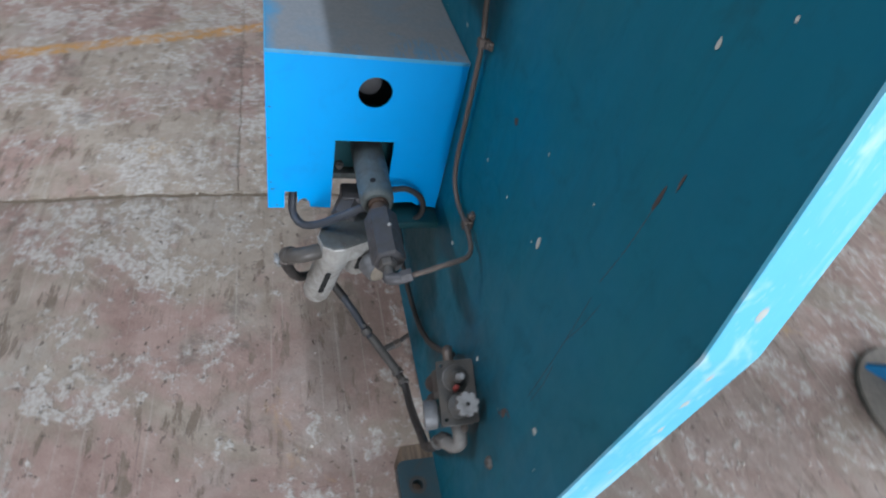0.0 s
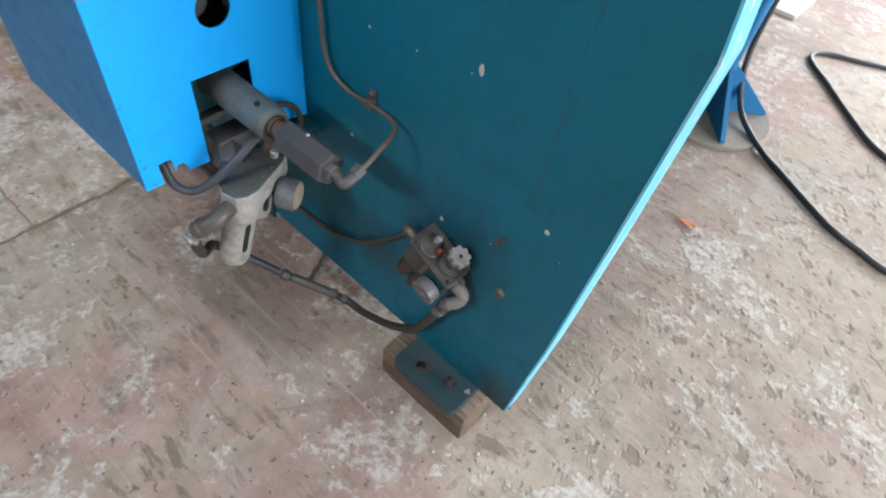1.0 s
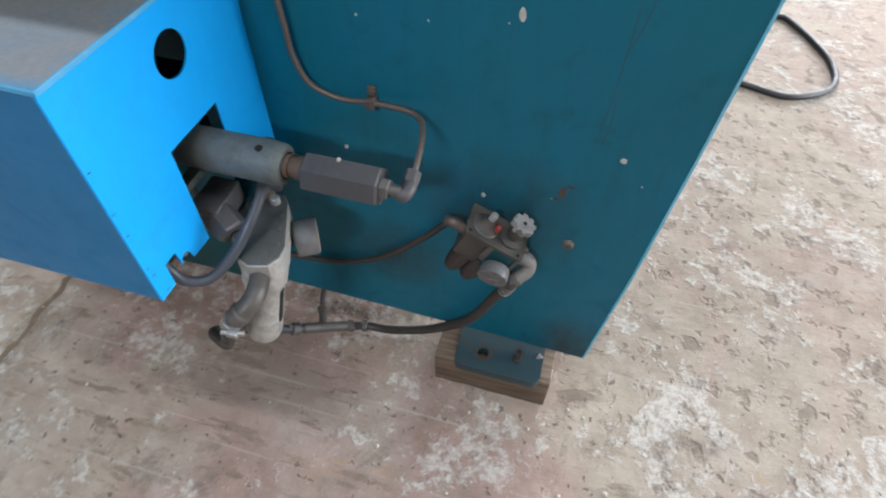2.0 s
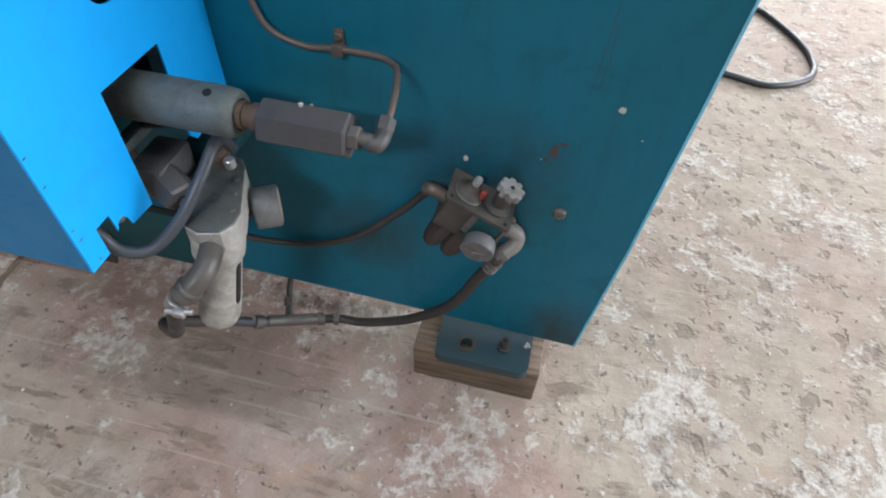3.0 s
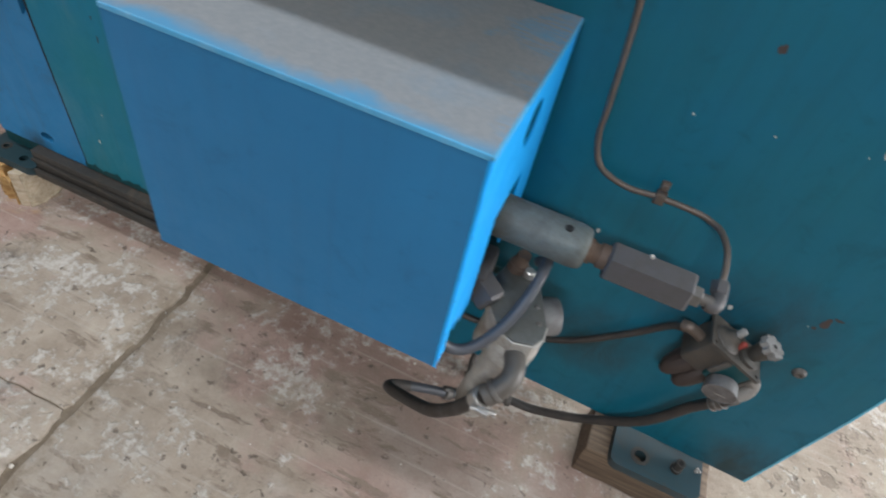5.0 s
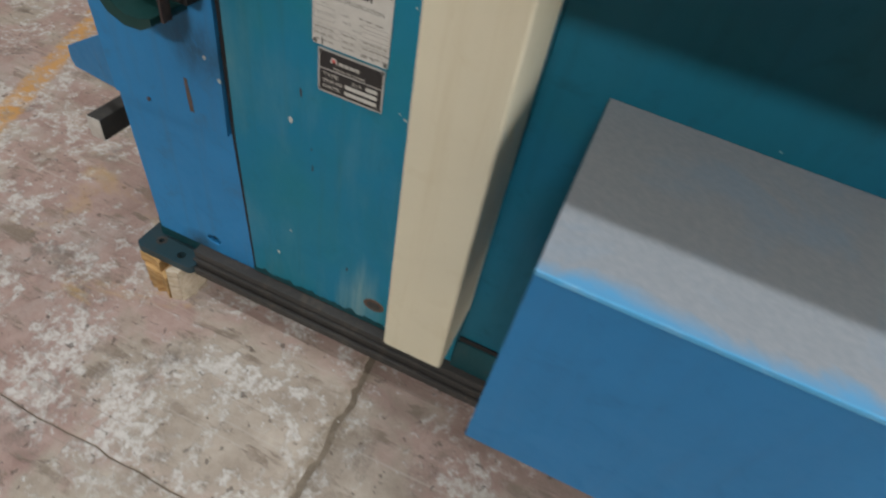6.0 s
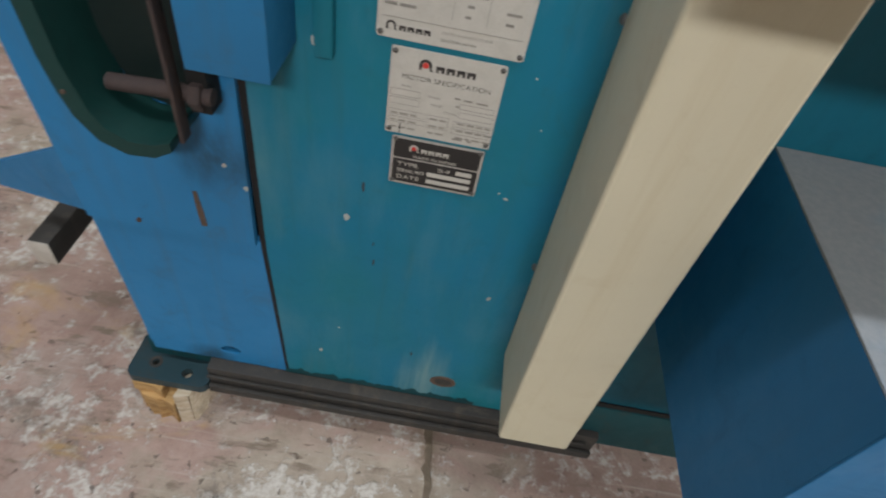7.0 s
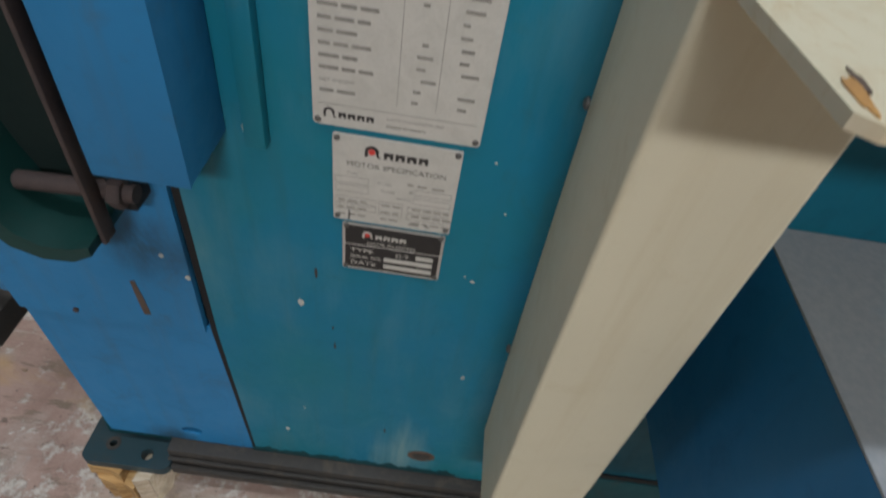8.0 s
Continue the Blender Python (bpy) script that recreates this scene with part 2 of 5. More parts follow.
def concrete():
    n = Nodes("worn_painted_concrete", 0.85)
    along = n.at((7, 26, 10), 4)
    patch = n.noise(1.7, 5, 0.6, warp=0.8)
    patch_b = n.noise(4.3, 6, 0.66, warp=0.8)
    mid = n.noise(13, 6, 0.68, warp=0.2)
    flake = n.noise(34, 6, 0.68, warp=0.12)
    grit = n.noise(85, 4, 0.62)
    fine = n.noise(260, 5, 0.75)
    streak = n.noise(1.0, 6, 0.66, along, 0.2)
    sand = n.mix(n.step(mid, 0.34, 0.66), (0.280, 0.224, 0.170, 1), (0.425, 0.360, 0.288, 1))
    pink = n.mix(n.step(mid, 0.34, 0.66), (0.250, 0.142, 0.118, 1), (0.385, 0.258, 0.220, 1))
    chalk = n.mix(n.step(grit, 0.34, 0.66), (0.375, 0.337, 0.295, 1), (0.455, 0.418, 0.37, 1))
    rough_side = n.step(n.times(n.axis(0), n.times(patch_b, 0.5), "ADD"), 0.38, 0.62)
    c = n.mix(n.times(n.step(n.times(patch, n.times(mid, 0.18), "ADD"), 0.53, 0.61), n.step(rough_side, 0, 1, 0.75, 0.3)), sand, pink)
    c = n.mix(n.step(n.noise(2.3, 6, 0.7, n.at((1, 1, 1), 70), 0.5), 0.52, 0.64, 0, 0.5), c, chalk)
    # pale flaking coat with ragged borders
    edge = n.times(n.times(flake, 0.50), n.times(patch_b, 0.62), "ADD")
    edge = n.times(edge, n.step(n.axis(0), -0.75, -1.05, 0, 0.022), "ADD")
    worn = n.step(edge, 0.585, 0.635)
    pale = n.mix(n.step(grit, 0.36, 0.62), (0.42, 0.38, 0.335, 1), (0.55, 0.515, 0.465, 1))
    c = n.mix(n.times(worn, n.step(grit, 0.36, 0.54, 0.25, 0.9)), c, pale)
    # oily scrapes that run along the machine
    oil = n.times(n.step(streak, 0.545, 0.595), n.times(n.step(patch_b, 0.42, 0.54, 0.9, 0.0), n.step(rough_side, 0, 1, 1, 0.2)))
    c = n.mix(oil, c, n.mix(grit, (0.135, 0.100, 0.072, 1), (0.225, 0.172, 0.125, 1)))
    soot = n.step(n.noise(7.5, 8, 0.76, warp=0.3), 0.56, 0.66, 0, 0.7)
    c = n.mix(soot, c, (0.145, 0.115, 0.092, 1))
    # brown grime beside the machine, with its contact shade put into the colour
    beside = n.times(n.step(n.axis(1), -0.42, -0.12), n.times(n.step(n.axis(0), -0.9, -0.6), n.step(n.axis(0), 0.05, 0.28, 1, 0)))
    c = n.mix(n.times(beside, n.step(n.times(patch_b, n.times(flake, 0.4), "ADD"), 0.58, 0.76, 0.62, 0.12)), c, (0.195, 0.150, 0.118, 1))
    # fine trowel lines that run the same way
    line_a = n.noise(1.0, 4, 0.6, n.at((1.6, 95, 10), 3), 0.15)
    c = n.mix(n.times(n.step(line_a, 0.62, 0.68, 0, 0.5), n.step(mid, 0.40, 0.60)), c, (0.13, 0.10, 0.076, 1))
    c = n.mix(n.step(line_a, 0.40, 0.33, 0, 0.35), c, (0.47, 0.425, 0.365, 1))
    hole = n.noise(48, 4, 0.62, warp=0.15)
    pit_mask = n.step(hole, 0.63, 0.67)
    crater = n.times(n.step(n.noise(21, 4, 0.6, warp=0.1), 0.57, 0.64), n.step(rough_side, 0, 1, 0.15, 1.0))
    c = n.mix(n.times(crater, 0.55), c, (0.15, 0.115, 0.085, 1))
    c = n.mix(n.times(pit_mask, 0.75), c, (0.11, 0.083, 0.065, 1))
    ochre = n.step(n.noise(2.6, 6, 0.7, n.at((1, 1, 1), 40), 0.6), 0.63, 0.70, 0, 0.55)
    c = n.mix(ochre, c, (0.43, 0.27, 0.095, 1))
    c = n.mix(n.step(fine, 0.55, 0.75, 0, 0.3), c, (0.13, 0.10, 0.08, 1))
    c = n.mix(n.step(fine, 0.45, 0.28, 0, 0.2), c, (0.55, 0.51, 0.46, 1))
    # worn yellow floor line
    line = n.times(n.times(n.axis(0), 1.90, "ADD"), n.times(n.axis(1), 0.42), "ADD")
    line = n.times(line, n.times(n.times(mid, 0.5, "SUBTRACT"), 0.06), "ADD")
    stripe = n.times(n.step(line, -0.04, -0.025), n.step(line, 0.025, 0.04, 1, 0))
    c = n.mix(n.times(stripe, n.step(flake, 0.42, 0.60, 0.85, 0.1)), c, (0.50, 0.25, 0.055, 1))
    # brown dirt washed out of the joint on both sides
    side = n.times(n.times(n.axis(0), 0.8435, "ADD"), n.times(n.axis(1), 0.051), "ADD")
    reach = n.times(n.noise(11, 6, 0.7), 0.11)
    band = n.times(n.step(n.times(side, reach, "SUBTRACT"), -0.045, -0.025, 1, 0), n.step(n.times(side, reach, "ADD"), 0.025, 0.045))
    c = n.mix(n.times(band, n.step(flake, 0.40, 0.58, 0.75, 0.15)), c, (0.20, 0.155, 0.105, 1))
    n.colour(c)
    n.rough(n.step(mid, 0.3, 0.7, 0.65, 0.95))
    relief = n.times(n.times(n.times(flake, 0.55), n.times(grit, 0.35), "ADD"), n.times(pit_mask, 0.7), "SUBTRACT")
    relief = n.times(relief, n.times(crater, 0.8), "SUBTRACT")
    relief = n.times(relief, n.times(fine, 0.15), "ADD")
    relief = n.times(relief, n.times(oil, 0.3), "SUBTRACT")
    relief = n.times(relief, n.times(worn, 0.35), "ADD")
    n.bump(relief, 0.005, 0.7)
    return n.m


CONCRETE = concrete()
JOINT = metal("brown_joint_dirt", (0.15, 0.115, 0.08, 1), 0.9, (0.26, 0.21, 0.155, 1), 0.0, 0.6)


# ---- mesh helpers ----
def finish(name, bm, material, smooth=35):
    bmesh.ops.recalc_face_normals(bm, faces=bm.faces)
    mesh = bpy.data.meshes.new(name)
    bm.to_mesh(mesh)
    bm.free()
    mesh.materials.append(material)
    if smooth:
        mesh.shade_smooth()
        mesh.set_sharp_from_angle(angle=radians(smooth))
    return mesh


def base_of(ob):
    place = Vector()
    while ob:
        place += ob.location
        ob = ob.parent
    return place


def thing(name, base, label, category, group="", kind=""):
    ob = new(name)
    ob.empty_display_size = 0.02
    ob.location = base
    return tagged(ob, label, category, group, kind)


def part(name, bm, material, parent, label="", smooth=35):
    """Links bm, given in world places, as one mesh under parent."""
    bmesh.ops.translate(bm, verts=bm.verts, vec=-base_of(parent))
    ob = new(name, finish(name, bm, material, smooth))
    ob.parent = parent
    return tagged(ob, label)


def single(name, bm, material, label, category, group="", kind="", smooth=35):
    lo = Vector([min(v.co[i] for v in bm.verts) for i in range(3)])
    hi = Vector([max(v.co[i] for v in bm.verts) for i in range(3)])
    base = Vector(((lo.x + hi.x) / 2, (lo.y + hi.y) / 2, lo.z))
    bmesh.ops.translate(bm, verts=bm.verts, vec=-base)
    ob = new(name, finish(name, bm, material, smooth))
    ob.location = base
    return tagged(ob, label, category, group, kind)


def join(*many):
    out = bmesh.new()
    for bm in many:
        mesh = bpy.data.meshes.new("joined")
        bm.to_mesh(mesh)
        bm.free()
        out.from_mesh(mesh)
        bpy.data.meshes.remove(mesh)
    return out


def box(lo, hi, bevel=0.0, segments=2):
    bm = bmesh.new()
    bmesh.ops.create_cube(bm, size=1)
    for v in bm.verts:
        v.co = [(lo[i] + hi[i]) / 2 + v.co[i] * (hi[i] - lo[i]) for i in range(3)]
    if bevel:
        bmesh.ops.bevel(bm, geom=bm.edges[:], offset=bevel, segments=segments, affect="EDGES", profile=0.5)
    return bm


def rough_box(lo, hi, bevel, jitter, seed):
    """A block with slightly uneven faces, such as sawn timber."""
    bm = box(lo, hi)
    bmesh.ops.subdivide_edges(bm, edges=bm.edges[:], cuts=5, use_grid_fill=True)
    for v in bm.verts:
        v.co += Vector(noise.noise_vector(v.co * 28 + Vector((seed, seed, seed)))) * jitter
    sharp = [e for e in bm.edges if len(e.link_faces) == 2 and e.calc_face_angle() > 1.0]
    bmesh.ops.bevel(bm, geom=sharp, offset=bevel, segments=2, affect="EDGES", profile=0.5)
    return bm


def lathe(start, end, rings, segments=32, flat=0):
    """A turned body on the axis from start: rings are (metres along the axis, radius)."""
    start, end = Vector(start), Vector(end)
    way = (end - start).normalized()
    side = way.orthogonal().normalized()
    if abs(way.z) < 0.9:
        side = way.cross(Vector((0, 0, 1))).normalized()
    up = way.cross(side)
    bm = bmesh.new()
    loops = []
    for d, r in rings:
        loops.append([bm.verts.new(start + way * d + (side * math.cos(a) + up * math.sin(a)) * r)
                      for a in (flat + 2 * math.pi * k / segments for k in range(segments))])
    for a, b in zip(loops, loops[1:]):
        for k in range(segments):
            bm.faces.new((a[k], a[(k + 1) % segments], b[(k + 1) % segments], b[k]))
    bm.faces.new(loops[0])
    bm.faces.new(loops[-1])
    return bm


def rod(start, end, r, segments=24, edge=0.0):
    length = (Vector(end) - Vector(start)).length
    rings = [(0, r - edge), (edge, r), (length - edge, r), (length, r - edge)] if edge else [(0, r), (length, r)]
    return lathe(start, end, rings, segments)


def hexagon(start, end, r, edge=0.0, flat=0.0):
    length = (Vector(end) - Vector(start)).length
    rings = [(0, r - edge), (edge, r), (length - edge, r), (length, r - edge)] if edge else [(0, r), (length, r)]
    return lathe(start, end, rings, 6, flat)


def glide(points, steps=10):
    """A smooth line through the points."""
    p = [Vector(q) for q in points]
    p = [p[0] * 2 - p[1], *p, p[-1] * 2 - p[-2]]
    out = []
    for a, b, c, d in zip(p, p[1:], p[2:], p[3:]):
        for k in range(steps):
            t = k / steps
            out.append(0.5 * (2 * b + (c - a) * t + (2 * a - 5 * b + 4 * c - d) * t * t + (3 * b - a - 3 * c + d) * t ** 3))
    return out + [p[-2]]


def hose(points, r, segments=14, steps=10):
    line = glide(points, steps)
    bm = bmesh.new()
    loops, side = [], None
    for i, q in enumerate(line):
        way = (line[min(i + 1, len(line) - 1)] - line[max(i - 1, 0)]).normalized()
        side = (way.orthogonal() if side is None else side - way * side.dot(way)).normalized()
        up = way.cross(side)
        loops.append([bm.verts.new(q + (side * math.cos(a) + up * math.sin(a)) * r)
                      for a in (2 * math.pi * k / segments for k in range(segments))])
    for a, b in zip(loops, loops[1:]):
        for k in range(segments):
            bm.faces.new((a[k], a[(k + 1) % segments], b[(k + 1) % segments], b[k]))
    bm.faces.new(loops[0])
    bm.faces.new(loops[-1])
    return bm


def circle(cx, cy, r, n=28, sx=1.0, sy=1.0):
    return [(cx + r * sx * math.cos(2 * math.pi * k / n), cy + r * sy * math.sin(2 * math.pi * k / n)) for k in range(n)]


def rounded(x0, y0, x1, y1, r, corners="abcd", n=6):
    """A rectangle with round corners (a: x0 y0, b: x1 y0, c: x1 y1, d: x0 y1)."""
    out = []
    for key, cx, cy, start in (("a", x0, y0, 180), ("b", x1, y0, 270), ("c", x1, y1, 0), ("d", x0, y1, 90)):
        if key not in corners:
            out.append((cx, cy))
            continue
        ox, oy = cx + (r if cx == x0 else -r), cy + (r if cy == y0 else -r)
        out += [(ox + r * math.cos(radians(start + 90 * k / n)), oy + r * math.sin(radians(start + 90 * k / n))) for k in range(n + 1)]
    return out


def sheet(outline, holes, place, depth):
    """A plate from an outline with holes; place maps (u, v, w) to the world, w from 0 to depth."""
    bm = bmesh.new()
    edges = []
    for loop in (outline, *holes):
        vs = [bm.verts.new((u, v, 0)) for u, v in loop]
        edges += [bm.edges.new((a, b)) for a, b in zip(vs, vs[1:] + vs[:1])]
    bmesh.ops.triangle_fill(bm, use_beauty=True, use_dissolve=False, edges=edges, normal=(0, 0, 1))
    faces = bm.faces[:]
    made = bmesh.ops.extrude_face_region(bm, geom=faces)
    for v in made["geom"]:
        if isinstance(v, bmesh.types.BMVert):
            v.co.z = depth
    for v in bm.verts:
        v.co = Vector(place(*v.co))
    return bm


def on_wall(y):
    """Maps (u, v, w) to a plate on a wall that faces -y; w stands out of it."""
    return lambda u, v, w: (u, y - w, v)


def on_end(x):
    return lambda u, v, w: (x - w, u, v)


def on_flat(z):
    return lambda u, v, w: (u, v, z + w)


def blot(cx, cy, r, sx, sy, seed, n=20, rag=0.5):
    """A rounded uneven patch."""
    rnd = random.Random(seed)
    raw = [1 + rnd.uniform(-rag, rag) for k in range(n)]
    soft = [(raw[k - 2] + 2 * raw[k - 1] + 3 * raw[k] + 2 * raw[(k + 1) % n] + raw[(k + 2) % n]) / 9 for k in range(n)]
    return [(cx + r * sx * math.cos(2 * math.pi * k / n) * soft[k], cy + r * sy * math.sin(2 * math.pi * k / n) * soft[k]) for k in range(n)]


def words(text, x, z, height, y, material, parent, name="lettering", align="LEFT", stretch=1.0):
    """Flat raised letters on a plate that faces -y."""
    data = bpy.data.curves.new(name, "FONT")
    data.body, data.size, data.extrude, data.align_x = text, height * 1.38, 0.00012, align
    data.resolution_u = 3
    ob = bpy.data.objects.new(name, data)
    mesh = bpy.data.meshes.new_from_object(ob)
    bpy.data.objects.remove(ob)
    mesh.transform(pose(x, y, z, 90, 0, 0) @ Matrix.Diagonal((stretch, 1, 1, 1)))
    mesh.transform(Matrix.Translation(-base_of(parent)))
    mesh.materials.clear()
    mesh.materials.append(material)
    out = new(name, mesh)
    out.parent = parent
    return out


# ---- hall: floor, walls, roof ----
ground = single("ground", box((-5, -5, -0.16), (5, 5, -0.0035)), JOINT, "brown dirt bed under the concrete floor slabs", "ground", kind="structure", smooth=0)
JOINT_LINE = [(-5, -0.55), (-0.85, -0.80), (-0.62, -0.823), (-0.35, -0.83), (-0.12, -0.833), (0.05, -0.846), (5, -0.87)]


def joint_x(y):
    for (a, p), (b, q) in zip(JOINT_LINE, JOINT_LINE[1:]):
        if y <= b:
            return p + (q - p) * (y - a) / (b - a)
    return JOINT_LINE[-1][1]


def ragged(u, seed, size):
    return size * (noise.noise(Vector((u * 19, seed, 0))) + 0.6 * noise.noise(Vector((u * 63, seed, 4))))


def joint_side(y0, y1, side, seed):
    """One broken edge of the joint between the slabs, from y0 to y1."""
    ys = [y0 + (y1 - y0) * k / 20 for k in range(21)] if abs(y1 - y0) > 3.5 else [y0 + (y1 - y0) * k / 60 for k in range(61)]
    return [(joint_x(y) + side * 0.0068 + ragged(y, seed, 0.0065) + ragged(y, 2.0, 0.006), y) for y in ys]


def crack_side(x0, x1, side):
    xs = [x0 + (x1 - x0) * k / 60 for k in range(61)]
    return [(x, -0.348 + side * (0.0012 + abs(ragged(x, 5.0, 0.0012))) + ragged(x, 8.0, 0.007)) for x in xs]


def slab(outline):
    """A floor slab with chipped edges."""
    bm = sheet(outline, [], on_flat(-0.10), 0.10)
    rim = [e for e in bm.edges if all(v.co.z > -0.001 for v in e.verts) and any(abs(f.normal.z) < 0.5 for f in e.link_faces)]
    bmesh.ops.bevel(bm, geom=rim, offset=0.0022, segments=2, affect="EDGES", profile=0.5)
    return part("concrete_slab", bm, CONCRETE, ground, "worn pinkish concrete floor slab with flaking paint", smooth=60)


def both(a, b):
    return a + b[1:]


right_side = both(joint_side(-5, -1.2, 1, 3.0), both(joint_side(-1.2, 0.4, 1, 3.0), joint_side(0.4, 5, 1, 3.0)))
slab([(5, 5), (5, -5)][::-1] + right_side[::-1])
CX = joint_x(-0.348) - 0.012
low_side = both(joint_side(-5, -1.2, -1, 6.0), joint_side(-1.2, -0.36, -1, 6.0))
slab([(-5, -0.348), (-5, -5)] + low_side + crack_side(-2.6, CX, -1)[::-1])
high_side = both(joint_side(-0.335, 0.4, -1, 6.0), joint_side(0.4, 5, -1, 6.0))
slab([(-5, 5), (-5, -0.345)] + crack_side(-2.6, CX, 1) + high_side)


def wall_x(name, x, depth, y0, y1, z0, z1):
    """A hall wall across the x axis with one opening through it."""
    lo, hi = min(x, x + depth), max(x, x + depth)
    bm = join(box((lo, -5, -0.1), (hi, y0, 4.7)), box((lo, y1, -0.1), (hi, 5, 4.7)),
              box((lo, y0, z1), (hi, y1, 4.7)), box((lo, y0, -0.1), (hi, y1, z0)))
    return single(name, bm, PLASTER, "plain grey plastered hall wall with an opening", "wall", kind="structure", smooth=0)


def wall_y(name, y, depth, x0, x1, z0, z1):
    lo, hi = min(y, y + depth), max(y, y + depth)
    bm = join(box((-5, lo, -0.1), (x0, hi, 4.7)), box((x1, lo, -0.1), (5, hi, 4.7)),
              box((x0, lo, z1), (x1, hi, 4.7)), box((x0, lo, -0.1), (x1, hi, z0)))
    return single(name, bm, PLASTER, "plain grey plastered hall wall with an opening", "wall", kind="structure", smooth=0)


wall_x("wall_east", 5, 0.2, -0.9, 2.7, 0.0, 2.9)
wall_y("wall_north", 5, 0.2, -0.4, 3.0, 0.0, 3.0)
wall_y("wall_south", -5, -0.2, -1.3, 0.4, 3.75, 4.25)
single("wall_west", box((-5.2, -5.2, -0.1), (-5, 5.2, 4.7)), PLASTER, "plain grey plastered hall wall", "wall", kind="structure", smooth=0)
single("ceiling", join(box((-5.2, -5.2, 4.7), (5.2, -1.2, 4.85)), box((-5.2, -0.6, 4.7), (5.2, 5.2, 4.85)),
                       box((-5.2, -1.2, 4.7), (-2.8, -0.6, 4.85)), box((2.4, -1.2, 4.7), (5.2, -0.6, 4.85))),
       PLASTER, "plain grey roof with a long roof light", "ceiling", kind="structure", smooth=0)


# ---- the machine's frame ----
machine = thing("machine_frame", (-0.4, 0.02, 0.05), "teal steel side frame of an old workshop machine on timber blocks", "machine")
edge_line = [(0.192, 0.108), (0.212, 0.33), (0.225, 0.55), (0.237, 0.80), (0.214, 0.99), (0.09, 1.65)]
EDGE = [(-0.69, 0.118), (-0.48, 0.125), (-0.2, 0.12), (0, 0.115)] + edge_line + [(-0.69, 1.65)]
frame_plate = part("side_plate", sheet(EDGE, [], on_wall(0.012), 0.012), TEAL, machine, "teal painted steel side plate with chips and scratches", 0)
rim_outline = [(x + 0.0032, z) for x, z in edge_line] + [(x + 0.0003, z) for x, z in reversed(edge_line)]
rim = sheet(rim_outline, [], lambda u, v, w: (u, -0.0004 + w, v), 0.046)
part("plate_edge", rim, EDGE_LIT, frame_plate, "edge flange with daylight in its pale blue, and scuffs", 0)
# out-of-view block added behind the plate to stop light coming through
part("unseen_body_block", box((-1.29, 0.06, 0.14), (-0.10, 0.62, 1.65), 0.006), TEAL_DARK, machine, "unseen dark teal block behind the plate, added to stop light")
panel = part("front_panel", sheet([(-1.0852, 0.150), (-0.692, 0.150), (-0.692, 1.65), (-1.0975, 1.65), (-1.0970, 0.44)], [], on_wall(0.058), 0.058), TEAL_OLD, machine, "weathered teal front panel with drip marks", 0)
part("base_bar", box((-0.69, -0.006, 0.108), (-0.42, -0.0004, 0.222), 0.0015), TEAL_DARK, machine, "dark teal base bar below a slot")
# strip stands proud; its black paints the shade of a slot
part("slot_shade", box((-0.688, -0.0032, 0.222), (-0.42, -0.0004, 0.232)), BLACK, machine, "raised black strip with the slot's shade in its colour", 0)
rail = part("base_rail", box((-1.211, -0.018, 0.094), (-0.583, 0.03, 0.1485), 0.002), STEEL_DIRTY, machine, "oily dark grey base rail")
part("rail_lip", box((-1.211, -0.026, 0.088), (-0.583, -0.0185, 0.106), 0.0015), STEEL_DIRTY, rail)
part("rail_rib",
                              box((-1.211, -0.0235, 0.126), (-0.60, -0.0185, 0.132), 0.001), STEEL_DIRTY, rail)


def foot(x0, x1, y0, y1, z, holes, corners):
    bm = sheet(rounded(x0, y0, x1, y1, 0.014, corners), [circle(*h, 20) for h in holes], on_flat(z - 0.018), 0.018)
    return bm


foot_a = part("foot_plate", foot(-0.014, 0.131, -0.064, 0.045, 0.100, [(0.031, -0.033, 0.0095)], "ab"), FOOT_OILY, machine, "oily teal foot plate with a bolt hole")
part("hole_rim", sheet(circle(0.031, -0.033, 0.0155, 24), [circle(0.031, -0.033, 0.0096, 24)], on_flat(0.1003), 0.0006), STEEL_DIRTY, foot_a, "bare ring round the hole")
part("levelling_bolt", join(lathe((0.089, -0.027, 0.100), (0.089, -0.027, 0.122), [(0, 0.0095), (0.006, 0.0095), (0.0065, 0.0075), (0.022, 0.0075)], 20),
                            rod((0.089, -0.027, 0.122), (0.089, -0.027, 0.1225), 0.0045, 16)), STEEL_DIRTY, foot_a)
part("bolt_socket", rod((0.089, -0.027, 0.1226), (0.089, -0.027, 0.123), 0.0042, 14), BLACK, foot_a, "dark socket of the bolt")
part("weld_bead", join(*[lathe((0.121 + dx, -0.016 + dy, 0.100), (0.121 + dx, -0.016 + dy, 0.105), [(0, 0.003), (0.003, 0.0026), (0.0042, 0.001)], 10)
                         for dx, dy in ((0, 0), (0.005, 0.002), (0.002, 0.005))]), CLAMP_STEEL, foot_a, "shiny weld spatter")
part("foot_web", box((-1.32, 0.016, 0.1055), (-1.212, 0.04, 0.149)), TEAL_DARK, machine, "dark web above the foot plate", 0)
foot_b = part("foot_plate", foot(-1.345, -1.214, -0.031, 0.045, 0.105, [(-1.252, -0.011, 0.0085), (-1.307, -0.001, 0.0055)], "ab"), FOOT_OILY, machine, "oily dark foot plate with two holes")
part("hole_rim", sheet(circle(-1.307, -0.001, 0.0105, 20), [circle(-1.307, -0.001, 0.0056, 20)], on_flat(0.1053), 0.0006), STEEL_DIRTY, foot_b)

